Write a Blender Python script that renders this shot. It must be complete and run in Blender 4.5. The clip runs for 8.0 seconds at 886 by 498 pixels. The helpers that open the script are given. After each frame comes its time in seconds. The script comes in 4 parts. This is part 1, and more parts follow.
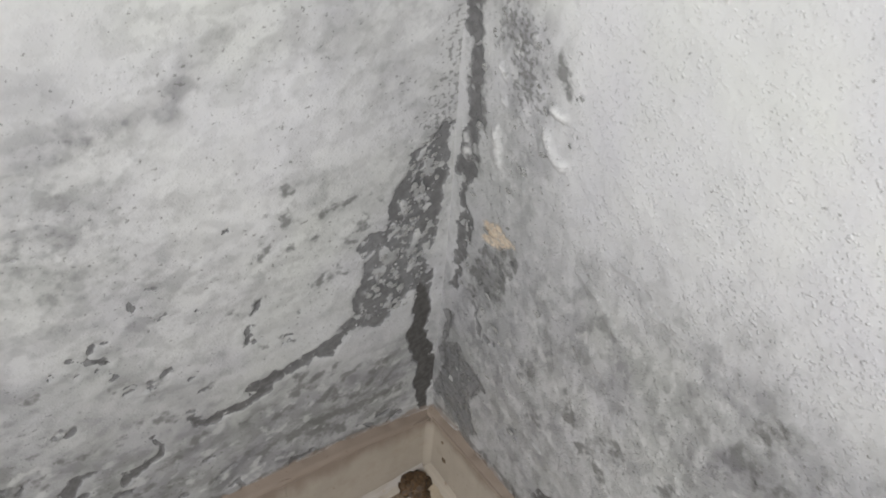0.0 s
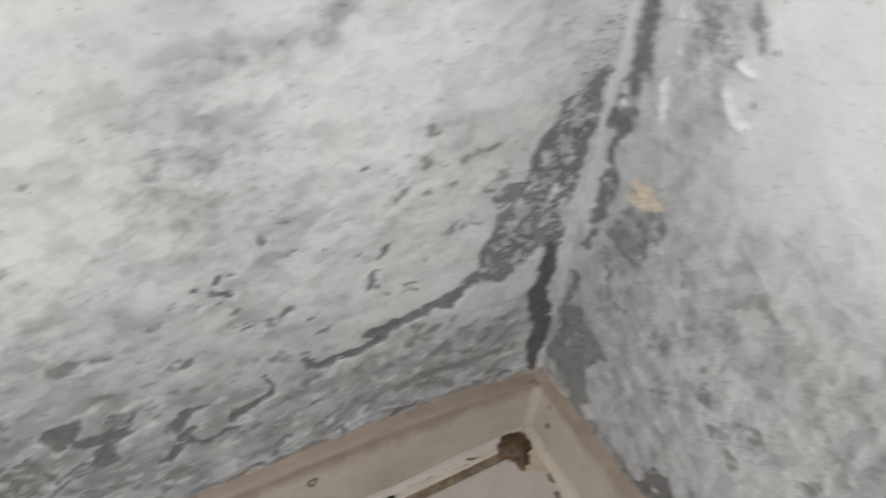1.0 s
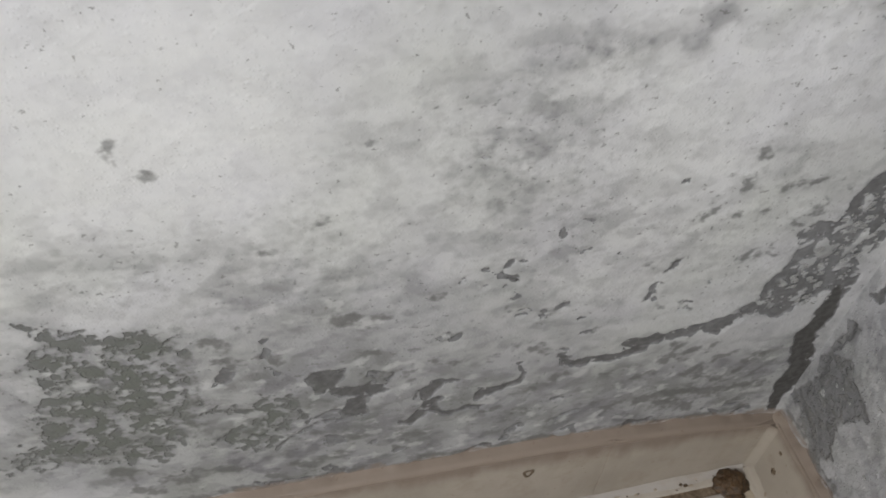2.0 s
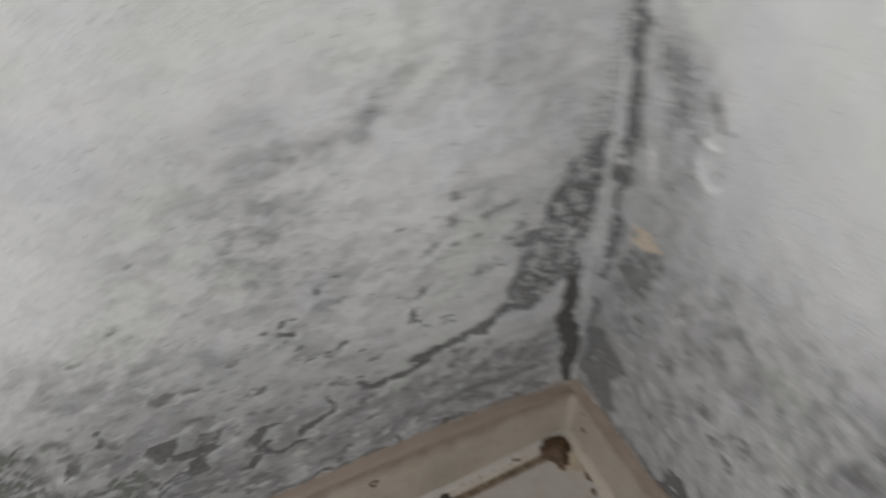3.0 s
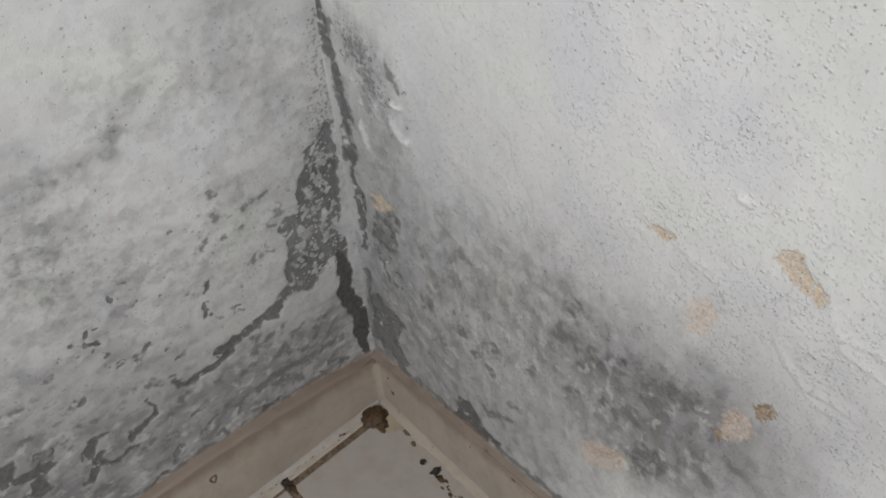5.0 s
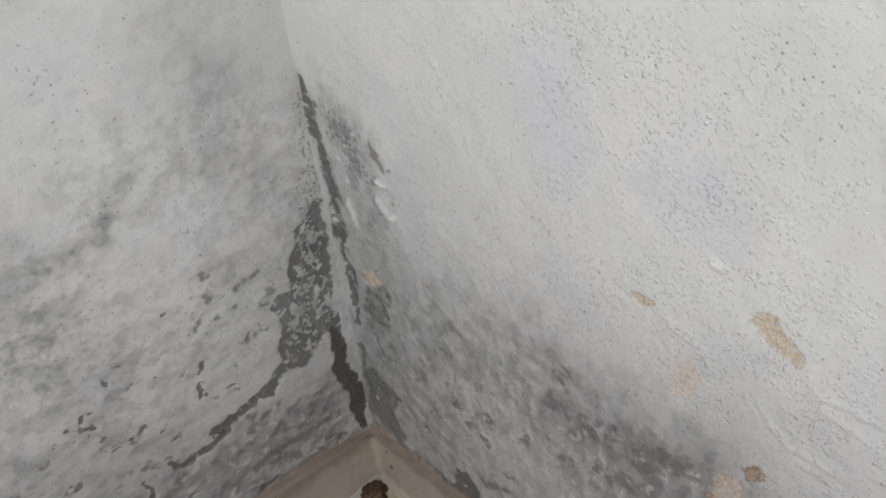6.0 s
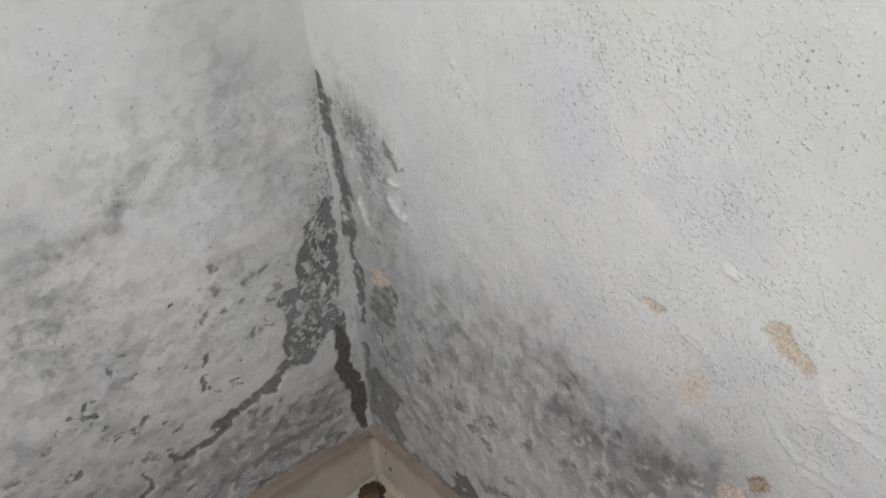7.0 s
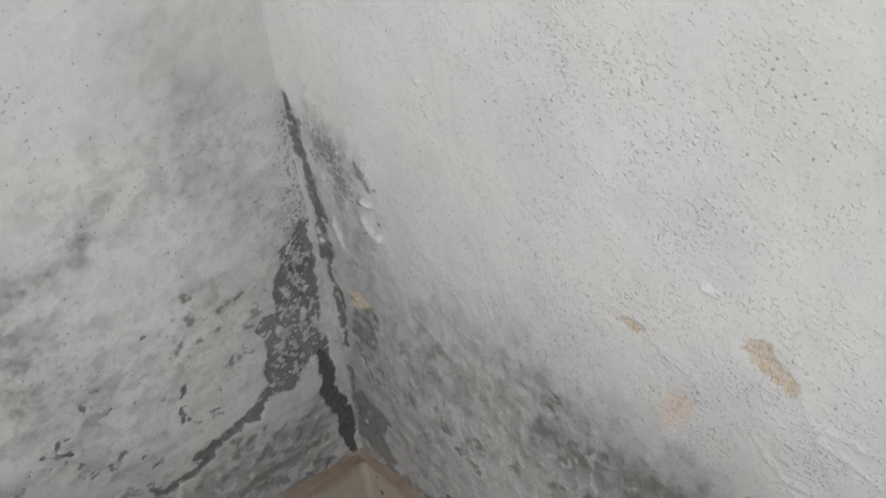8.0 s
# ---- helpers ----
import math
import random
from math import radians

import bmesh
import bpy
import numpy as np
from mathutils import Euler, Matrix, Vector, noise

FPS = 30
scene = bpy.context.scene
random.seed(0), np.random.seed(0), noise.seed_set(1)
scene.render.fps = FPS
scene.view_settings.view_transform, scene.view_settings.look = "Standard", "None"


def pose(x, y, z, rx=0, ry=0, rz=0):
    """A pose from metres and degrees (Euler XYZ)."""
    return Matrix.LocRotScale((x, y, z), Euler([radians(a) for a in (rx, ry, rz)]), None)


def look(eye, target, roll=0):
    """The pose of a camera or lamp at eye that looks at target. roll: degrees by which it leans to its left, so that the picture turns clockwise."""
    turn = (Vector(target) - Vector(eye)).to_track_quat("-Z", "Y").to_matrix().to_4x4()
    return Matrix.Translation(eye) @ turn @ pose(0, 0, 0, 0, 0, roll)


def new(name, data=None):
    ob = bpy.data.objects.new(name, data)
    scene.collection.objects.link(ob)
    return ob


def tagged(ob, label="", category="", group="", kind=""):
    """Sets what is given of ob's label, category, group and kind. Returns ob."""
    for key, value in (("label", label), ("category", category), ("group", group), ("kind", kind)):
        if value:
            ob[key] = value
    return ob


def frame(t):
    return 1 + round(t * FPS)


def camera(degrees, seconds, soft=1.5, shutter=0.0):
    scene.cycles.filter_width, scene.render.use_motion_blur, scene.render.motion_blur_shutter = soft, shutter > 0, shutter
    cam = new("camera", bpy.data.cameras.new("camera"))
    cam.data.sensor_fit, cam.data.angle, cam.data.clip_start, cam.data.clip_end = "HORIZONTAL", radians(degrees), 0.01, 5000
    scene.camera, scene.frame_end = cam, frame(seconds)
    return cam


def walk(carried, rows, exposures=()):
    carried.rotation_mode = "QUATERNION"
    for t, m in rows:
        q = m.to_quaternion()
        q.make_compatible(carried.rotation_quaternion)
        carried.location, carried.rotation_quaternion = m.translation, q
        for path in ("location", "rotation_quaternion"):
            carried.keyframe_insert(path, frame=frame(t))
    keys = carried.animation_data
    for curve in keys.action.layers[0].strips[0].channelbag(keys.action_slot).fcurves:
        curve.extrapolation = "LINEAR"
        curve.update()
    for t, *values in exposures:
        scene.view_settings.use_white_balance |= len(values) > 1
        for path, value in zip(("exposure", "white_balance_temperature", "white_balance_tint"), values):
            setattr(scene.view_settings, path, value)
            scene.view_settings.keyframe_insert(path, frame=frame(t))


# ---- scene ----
cam = camera(50.0, 8.0, soft=1.8, shutter=0.5)
PATH = [
    (0, (-0.262, -0.327, 0.689), (0.593, 0.748, -0.766), 4.8),
    (0.5, (-0.256, -0.31, 0.672), (0.568, 0.771, -0.795), 5.6),
    (1, (-0.28, -0.29, 0.662), (0.412, 0.799, -0.866), 5.2),
    (1.5, (-0.319, -0.264, 0.653), (0.106, 0.908, -0.91), 4.5),
    (1.7, (-0.331, -0.253, 0.653), (0.019, 0.926, -0.924), 4.4),
    (2.8, (-0.29, -0.296, 0.719), (0.114, 0.89, -0.84), 1.0),
    (3, (-0.269, -0.33, 0.754), (0.259, 0.815, -0.798), -2.3),
    (3.5, (-0.276, -0.404, 0.782), (0.44, 0.633, -0.77), -1.7),
    (4, (-0.282, -0.433, 0.786), (0.522, 0.613, -0.716), -1.9),
    (5.3, (-0.283, -0.472, 0.801), (0.571, 0.596, -0.659), -5.4),
    (5.5, (-0.279, -0.473, 0.803), (0.588, 0.619, -0.63), -6.2),
    (6, (-0.279, -0.479, 0.806), (0.635, 0.648, -0.571), -6.3),
    (6.5, (-0.281, -0.48, 0.803), (0.634, 0.658, -0.563), -5.7),
    (7, (-0.287, -0.477, 0.803), (0.637, 0.658, -0.561), -4.1),
    (7.5, (-0.277, -0.476, 0.799), (0.648, 0.665, -0.558), -4.6),
    (8, (-0.263, -0.475, 0.796), (0.666, 0.671, -0.554), -6.3),
]
EXPOSURES = [(0.0, 0.14), (0.5, 0.24), (1.0, 0.28), (1.5, 0.17), (3.0, -0.36), (3.5, -0.31), (4.0, -0.18), (5.5, -0.28), (6.5, -0.28), (7.5, -0.28), (8.0, -0.33)]
walk(cam, [(t, look(eye, target, roll)) for t, eye, target, roll in PATH], EXPOSURES)

# ---- world and light ----
world = bpy.data.worlds.new("overcast_sky")
scene.world = world
world.use_nodes = True
sky = world.node_tree.nodes.new("ShaderNodeTexSky")
sky.sky_type, sky.sun_disc = "NISHITA", False
sky.sun_elevation, sky.sun_rotation = radians(50), radians(20)
world.node_tree.links.new(sky.outputs[0], world.node_tree.nodes["Background"].inputs[0])
world.node_tree.nodes["Background"].inputs[1].default_value = 0.1

sun = new("sun", bpy.data.lights.new("sun", "SUN"))
sun.data.energy, sun.data.angle, sun.data.color = 1.2, radians(12), (1.0, 0.96, 0.9)
sun.matrix_world = look((1.0, 3.0, 4.0), (0, 0, 0))

# daylight of an added, unseen window opposite, placed to balance the two walls
daylight = new("added_daylight", bpy.data.lights.new("added_daylight", "AREA"))
daylight.data.shape, daylight.data.size, daylight.data.size_y = "RECTANGLE", 0.9, 0.9
daylight.data.energy, daylight.data.color = 33.0, (0.985, 0.985, 0.985)
daylight.matrix_world = look((-1.3, -1.22, 1.55), (-0.25, -0.2, 0.5))


# ---- materials ----
class Nodes:
    """Short hand for a node material."""

    def __init__(self, name):
        self.material = bpy.data.materials.new(name)
        self.material.use_nodes = True
        self.tree = self.material.node_tree
        self.shader = self.tree.nodes["Principled BSDF"]
        self.place = self.add("ShaderNodeTexCoord").outputs["Object"]

    def add(self, kind):
        return self.tree.nodes.new(kind)

    def put(self, socket, value):
        if isinstance(value, bpy.types.NodeSocket):
            self.tree.links.new(value, socket)
        else:
            socket.default_value = value

    def noise(self, scale, detail=4.0, rough=0.55, at=None, squash=None):
        node = self.add("ShaderNodeTexNoise")
        where = at or self.place
        if squash:
            mapping = self.add("ShaderNodeMapping")
            mapping.inputs["Scale"].default_value = squash
            self.put(mapping.inputs[0], where)
            where = mapping.outputs[0]
        self.put(node.inputs["Vector"], where)
        node.inputs["Scale"].default_value = scale
        node.inputs["Detail"].default_value = detail
        node.inputs["Roughness"].default_value = rough
        return node.outputs[0]

    def cells(self, scale):
        node = self.add("ShaderNodeTexVoronoi")
        self.put(node.inputs["Vector"], self.place)
        node.inputs["Scale"].default_value = scale
        return node.outputs["Distance"]

    def grains(self, scale, share):
        """Round grains, one in a share of the cells of a grid."""
        node = self.add("ShaderNodeTexVoronoi")
        self.put(node.inputs["Vector"], self.place)
        node.inputs["Scale"].default_value = scale
        there = self.ramp(node.outputs["Color"], 1.0 - share, 1.0 - share + 0.2)
        return self.math("MULTIPLY", self.ramp(node.outputs["Distance"], 0.05, 0.52, 1.0, 0.0), there)

    def math(self, what, a, b=0.0, clamp=False):
        node = self.add("ShaderNodeMath")
        node.operation, node.use_clamp = what, clamp
        self.put(node.inputs[0], a)
        self.put(node.inputs[1], b)
        return node.outputs[0]

    def ramp(self, value, low, high, to_low=0.0, to_high=1.0):
        node = self.add("ShaderNodeMapRange")
        node.interpolation_type = "SMOOTHSTEP"
        for n, v in enumerate((value, low, high, to_low, to_high)):
            self.put(node.inputs[n], v)
        return node.outputs[0]

    def mix(self, factor, a, b):
        node = self.add("ShaderNodeMix")
        node.data_type = "RGBA"
        self.put(node.inputs[0], factor)
        for socket, value in ((node.inputs[6], a), (node.inputs[7], b)):
            self.put(socket, value if isinstance(value, bpy.types.NodeSocket) else (*value, 1.0))
        return node.outputs[2]

    def field(self, name):
        node = self.add("ShaderNodeAttribute")
        node.attribute_name = name
        return node.outputs["Fac"]

    def axis(self, n):
        node = self.add("ShaderNodeSeparateXYZ")
        self.put(node.inputs[0], self.place)
        return node.outputs[n]

    def finish(self, colour, rough, bumps=(), specular=0.5):
        self.put(self.shader.inputs["Base Color"], colour if isinstance(colour, bpy.types.NodeSocket) else (*colour, 1.0))
        self.put(self.shader.inputs["Roughness"], rough)
        self.shader.inputs["Specular IOR Level"].default_value = specular
        last = None
        for height, distance, strength in bumps:
            node = self.add("ShaderNodeBump")
            self.put(node.inputs["Height"], height)
            node.inputs["Distance"].default_value = distance
            node.inputs["Strength"].default_value = strength
            if last:
                self.put(node.inputs["Normal"], last)
            last = node.outputs[0]
        if last:
            self.put(self.shader.inputs["Normal"], last)
        return self.material


def stained_paint(name, tint, mottle, gloss, grain, spread):
    """Old white wall paint with mould, damp stains, painted-in shade, and plaster laid bare where it has come off."""
    n = Nodes(name)
    fine, middle, large, tiny = n.noise(210, 3, 0.5), n.noise(85, 3, 0.5), n.noise(16, 4), n.noise(700, 2)
    # plaster shows where the paint is gone
    ragged = n.math("ADD", n.math("MULTIPLY", n.math("SUBTRACT", n.noise(200, 3, 0.5), 0.5), 0.8), n.math("MULTIPLY", n.math("SUBTRACT", n.noise(85, 2, 0.5), 0.5), 0.85))
    bare = n.ramp(n.math("ADD", n.field("bare"), ragged), 0.465, 0.555)
    # soft damp stains with some painted shade, and smudges of mould, broken up by the grain of the paint
    patches = n.ramp(n.noise(45, 3, 0.5, squash=spread), 0.44, 0.60)
    blots = n.ramp(n.noise(82, 2, 0.5, squash=spread), 0.46, 0.62)
    flecks = n.ramp(n.noise(170, 2, 0.5), 0.52, 0.66)
    zone_of = n.math("ADD", n.field("mottle"), mottle)
    stain = n.math("MULTIPLY", n.field("stain"), n.math("ADD", 0.6, n.math("MULTIPLY", patches, 0.45)))
    stain = n.math("MULTIPLY", stain, n.ramp(blots, 0.0, 1.0, 0.85, 1.25), True)
    smudged = n.ramp(n.math("ADD", n.field("smudge"), ragged), 0.42, 0.70, 0.0, 0.78)
    dots = n.math("ADD", n.noise(330, 3, 0.5), n.math("MULTIPLY", n.field("speckle"), 0.13))
    dots = n.math("ADD", dots, n.math("MULTIPLY", n.math("SUBTRACT", large, 0.5), 0.22))
    dots = n.math("ADD", dots, n.math("MULTIPLY", zone_of, 0.06))
    dots = n.ramp(dots, 0.68, 0.75)
    pocks = n.ramp(n.math("ADD", n.cells(240), n.math("MULTIPLY", n.field("pits"), -0.14)), -0.02, 0.06, 0.6, 0.0)
    pocks = n.math("MULTIPLY", pocks, n.ramp(n.field("pits"), 0.0, 0.5))
    colour = n.mix(n.ramp(large, 0.3, 0.7), tint, [c * k for c, k in zip(tint, (0.90, 0.895, 0.935))])
    colour = n.mix(n.ramp(n.noise(7, 3), 0.45, 0.65, 0.0, 0.4), colour, [c * k for c, k in zip(tint, (0.89, 0.92, 0.84))])
    # broad shade, mixed into the paint as grey
    shading = n.math("MULTIPLY", n.field("shade_veil"), n.ramp(n.noise(30, 4), 0.3, 0.7, 0.75, 1.1), True)
    colour = n.mix(n.math("MULTIPLY", shading, 0.9), colour, (0.26, 0.26, 0.265))
    grey = n.mix(n.ramp(n.noise(24, 3), 0.4, 0.6), (0.15, 0.155, 0.145), (0.16, 0.157, 0.17))
    colour = n.mix(stain, colour, grey)
    colour = n.mix(n.math("MULTIPLY", n.math("MULTIPLY", patches, zone_of), 0.24, True), colour, (0.24, 0.242, 0.242))
    colour = n.mix(n.math("MULTIPLY", n.math("MULTIPLY", blots, zone_of), 0.30, True), colour, (0.20, 0.20, 0.198))
    colour = n.mix(n.math("MULTIPLY", n.math("MULTIPLY", flecks, zone_of), 0.22, True), colour, (0.17, 0.17, 0.165))
    # scraps of clean paint left standing in the mouldy parts
    scraps = n.math("MULTIPLY", n.ramp(n.noise(88, 3, 0.5, squash=spread), 0.55, 0.66), n.ramp(zone_of, 0.15, 0.9, 0.0, 0.42))
    colour = n.mix(scraps, colour, [c * 0.86 for c in tint])
    colour = n.mix(smudged, colour, n.mix(n.field("green"), (0.135, 0.135, 0.13), (0.13, 0.136, 0.12)))
    colour = n.mix(n.math("MAXIMUM", n.math("MULTIPLY", dots, 0.6), pocks), colour, (0.12, 0.12, 0.11))
    deep = n.ramp(n.field("bare"), 0.54, 0.74)
    plaster = n.mix(n.ramp(fine, 0.35, 0.65), (0.165, 0.165, 0.168), (0.215, 0.215, 0.218))
    plaster = n.mix(deep, plaster, n.mix(n.ramp(fine, 0.35, 0.65), (0.066, 0.062, 0.059), (0.098, 0.094, 0.09)))
    plaster = n.mix(n.math("MULTIPLY", n.field("green"), n.ramp(middle, 0.3, 0.6)), plaster, (0.14, 0.146, 0.13))
    colour = n.mix(bare, colour, plaster)
    colour = n.mix(n.math("MULTIPLY", n.field("chalk"), n.ramp(fine, 0.35, 0.6)), colour, (0.80, 0.80, 0.79))
    colour = n.mix(n.ramp(n.math("ADD", n.field("brown"), ragged), 0.3, 0.75, 0.0, 0.7), colour, (0.25, 0.195, 0.155))
    # sand and lime plaster showing ochre, brown and pink
    crumbly = n.math("MULTIPLY", n.math("SUBTRACT", n.noise(330, 4, 0.65), 0.5), 1.7)
    sand = n.ramp(n.math("ADD", n.field("ochre"), crumbly), 0.34, 0.8, 0.0, 0.92)
    grit = n.ramp(n.noise(480, 3, 0.55), 0.38, 0.64)
    colour = n.mix(sand, colour, n.mix(grit, (0.56, 0.44, 0.32), (0.70, 0.60, 0.47)))
    rust = n.ramp(n.math("ADD", n.field("rust"), crumbly), 0.36, 0.75, 0.0, 0.9)
    colour = n.mix(rust, colour, n.mix(grit, (0.19, 0.115, 0.065), (0.42, 0.31, 0.20)))
    pink = n.ramp(n.math("ADD", n.field("pink"), crumbly), 0.34, 0.85, 0.0, 0.82)
    colour = n.mix(pink, colour, n.mix(grit, (0.52, 0.41, 0.34), (0.68, 0.58, 0.50)))
    pinholes = n.math("MULTIPLY", n.ramp(n.noise(610, 2, 0.5), 0.64, 0.70), n.math("MAXIMUM", sand, pink))
    colour = n.mix(n.math("MULTIPLY", pinholes, 0.7), colour, (0.16, 0.11, 0.075))
    rough = n.math("ADD", gloss, n.math("MULTIPLY", bare, 0.25))
    # roller stipple: separate round grains, thicker in some places
    knobs = n.math("ADD", n.grains(560, 0.7), n.math("MULTIPLY", n.grains(340, 0.4), 1.3))
    knobs = n.math("MULTIPLY", knobs, n.ramp(n.noise(40, 3), 0.38, 0.62, 0.5, 1.0))
    knobs = n.math("MULTIPLY", knobs, n.math("ADD", 0.8, n.math("MULTIPLY", n.field("coarse"), 0.7)))
    step = n.math("SUBTRACT", 1.0, n.math("MAXIMUM", bare, n.math("MULTIPLY", n.math("MAXIMUM", sand, rust), 0.6)))
    return n.finish(colour, rough, ((step, 0.0007, 0.9), (blots, 0.0004, 0.4), (middle, 0.002, grain * 0.3), (knobs, 0.00034, grain), (fine, 0.0008, grain * 0.35), (tiny, 0.0003, grain * 0.4)), 0.45)


def glazed_tile(name, base, dirt, speck):
    n = Nodes(name)
    tone = n.add("ShaderNodeObjectInfo").outputs["Random"]
    colour = n.mix(tone, base, [c * 0.95 for c in base])
    colour = n.mix(n.ramp(n.noise(45, 5, 0.6), 0.42, 0.7, 0.0, 0.55), colour, dirt)
    colour = n.mix(n.ramp(n.noise(420, 3), 0.66, 0.74, 0.0, speck), colour, (0.12, 0.09, 0.06))
    rough = n.ramp(n.noise(60, 4), 0.3, 0.7, 0.3, 0.6)
    return n.finish(colour, rough, ((n.noise(30, 3), 0.002, 0.15), (n.noise(500, 3), 0.0004, 0.3)))


def skirting_glaze():
    """Cream tile with a grimy brown band below its top edge."""
    n = Nodes("cream_skirting_tile")
    level = n.math("ADD", n.axis(2), n.math("ADD", n.math("MULTIPLY", n.axis(0), 0.10), n.math("MULTIPLY", n.axis(1), 0.10)))
    smear = n.noise(60, 4, 0.55, squash=(1, 1, 0.35))
    level = n.math("ADD", level, n.math("MULTIPLY", n.math("SUBTRACT", smear, 0.5), 0.022))
    band = n.ramp(level, 0.048, 0.068)
    colour = n.mix(n.ramp(n.noise(20, 4), 0.35, 0.7), (0.385, 0.34, 0.285), (0.335, 0.295, 0.245))
    colour = n.mix(n.ramp(n.noise(55, 4, 0.6), 0.5, 0.7, 0.0, 0.5), colour, (0.30, 0.25, 0.195))
    colour = n.mix(n.math("MULTIPLY", band, 0.85), colour, (0.215, 0.165, 0.13))
    colour = n.mix(n.ramp(n.noise(240, 3, 0.55), 0.65, 0.73, 0.0, 0.6), colour, (0.17, 0.11, 0.07))
    return n.finish(colour, n.ramp(smear, 0.3, 0.7, 0.38, 0.62), ((n.noise(40, 3), 0.002, 0.25), (n.noise(400, 3), 0.0004, 0.3)))


def rough_stuff(name, dark, light, scale, rough=0.85, gloss=0.3):
    n = Nodes(name)
    colour = n.mix(n.ramp(n.noise(scale, 5, 0.65), 0.3, 0.7), dark, light)
    colour = n.mix(n.ramp(n.noise(scale * 0.22, 4), 0.4, 0.7, 0.0, 0.5), colour, [c * 0.7 for c in dark])
    return n.finish(colour, rough, ((n.noise(scale, 5, 0.6), 0.002, 0.7), (n.noise(scale * 3, 3), 0.0006, 0.6)), gloss)


paint_left = stained_paint("mouldy_white_paint", (0.72, 0.722, 0.71), 0.24, 0.6, 0.5, (0.8, 1, 1))
paint_right = stained_paint("glossy_white_paint", (0.75, 0.75, 0.745), 0.08, 0.31, 1.1, (1, 1.2, 0.85))
flake_paint = rough_stuff("loose_white_paint", (0.50, 0.50, 0.49), (0.72, 0.72, 0.71), 200, 0.6)
# kept dull so that the unseen walls and ceiling bounce less light
plain_paint = rough_stuff("dull_plain_paint", (0.40, 0.395, 0.385), (0.48, 0.475, 0.465), 30, 0.7)
floor_glaze = glazed_tile("greyish_floor_tile", (0.385, 0.355, 0.325), (0.325, 0.28, 0.23), 0.3)
strip_glaze = glazed_tile("pale_floor_tile", (0.44, 0.40, 0.35), (0.32, 0.265, 0.205), 0.8)
cream_glaze = skirting_glaze()
grout = rough_stuff("brown_dirty_grout", (0.10, 0.07, 0.045), (0.24, 0.185, 0.13), 300)
mortar = rough_stuff("pale_rough_mortar", (0.30, 0.25, 0.19), (0.52, 0.46, 0.38), 260)
cream_mortar = rough_stuff("yellowish_mortar", (0.37, 0.305, 0.225), (0.42, 0.36, 0.28), 120)
muck = rough_stuff("wet_brown_dirt", (0.028, 0.015, 0.007), (0.125, 0.07, 0.028), 350, 0.45, 0.5)
black_dirt = rough_stuff("black_dirt", (0.012, 0.010, 0.008), (0.06, 0.045, 0.035), 400, 0.6)
wood_white = rough_stuff("white_window_paint", (0.6, 0.6, 0.58), (0.72, 0.72, 0.7), 25, 0.5)


# ---- fields of wear and painted shade on the two walls ----
def lattice(u, v, size, seed):
    """Smooth noise, 0 to 1, over arrays of places."""
    table = np.random.RandomState(seed).rand(256, 256)
    a, b = u / size + 1000.0, v / size + 1000.0
    i, j = np.floor(a).astype(int), np.floor(b).astype(int)
    fa, fb = a - i, b - j
    fa, fb = fa * fa * (3 - 2 * fa), fb * fb * (3 - 2 * fb)
    i0, i1, j0, j1 = i % 256, (i + 1) % 256, j % 256, (j + 1) % 256
    low = table[i0, j0] * (1 - fa) + table[i1, j0] * fa
    high = table[i0, j1] * (1 - fa) + table[i1, j1] * fa
    return low * (1 - fb) + high * fb


def cloudy(u, v, size, seed, octaves=3):
    total, weight, norm = 0.0, 1.0, 0.0
    for k in range(octaves):
        total = total + weight * lattice(u, v, size / 2 ** k, seed + k)
        norm, weight = norm + weight, weight * 0.5
    return total / norm


def spaced(start, fine_end, step, end):
    """Places close together as far as fine_end, wider apart from there to the end."""
    near = np.arange(start, fine_end, step)
    return np.concatenate([near, np.linspace(near[-1] + 0.01, end, 14)])


class Wear:
    """The wear and painted shade of one wall, over u (metres from the corner) and z."""

    def __init__(self, reach, seed):
        self.us, self.zs = spaced(-0.010, reach, 0.0016, 1.9), spaced(0.0, 0.70, 0.0016, 2.4)
        self.u, self.z = np.meshgrid(self.us, self.zs, indexing="ij")
        self.fields = {k: np.zeros_like(self.u) for k in ("bare", "stain", "speckle", "ochre", "pink", "green", "smudge", "mottle", "coarse", "pits", "brown", "shade_veil", "blister", "wrinkle", "rust", "bloom")}
        # strokes wander a little
        self.wu = self.u + 0.011 * (cloudy(self.u, self.z, 0.016, seed, 4) - 0.5)
        self.wz = self.z + 0.011 * (cloudy(self.u, self.z, 0.016, seed + 9, 4) - 0.5)

    def away(self, points):
        best = np.full(self.u.shape, 9.0)
        points = [(a / 1000, b / 1000) for a, b in points]
        for (a, b), (c, d) in zip(points, points[1:]):
            length = (c - a) ** 2 + (d - b) ** 2 + 1e-9
            s = np.clip(((self.wu - a) * (c - a) + (self.wz - b) * (d - b)) / length, 0, 1)
            best = np.minimum(best, np.hypot(self.wu - a - s * (c - a), self.wz - b - s * (d - b)))
        return best

    def within(self, points):
        inside = np.zeros(self.u.shape, bool)
        points = [(a / 1000, b / 1000) for a, b in points]
        for (a, b), (c, d) in zip(points, points[1:] + points[:1]):
            if b != d:
                inside ^= ((b > self.wz) != (d > self.wz)) & (self.wu < (c - a) * (self.wz - b) / (d - b) + a)
        return np.where(inside, 1.0, -1.0) * self.away(points_closed(points))

    def lay(self, name, values):
        self.fields[name] = np.maximum(self.fields[name], values)


def points_closed(points):
    return [(a * 1000, b * 1000) for a, b in points + points[:1]]


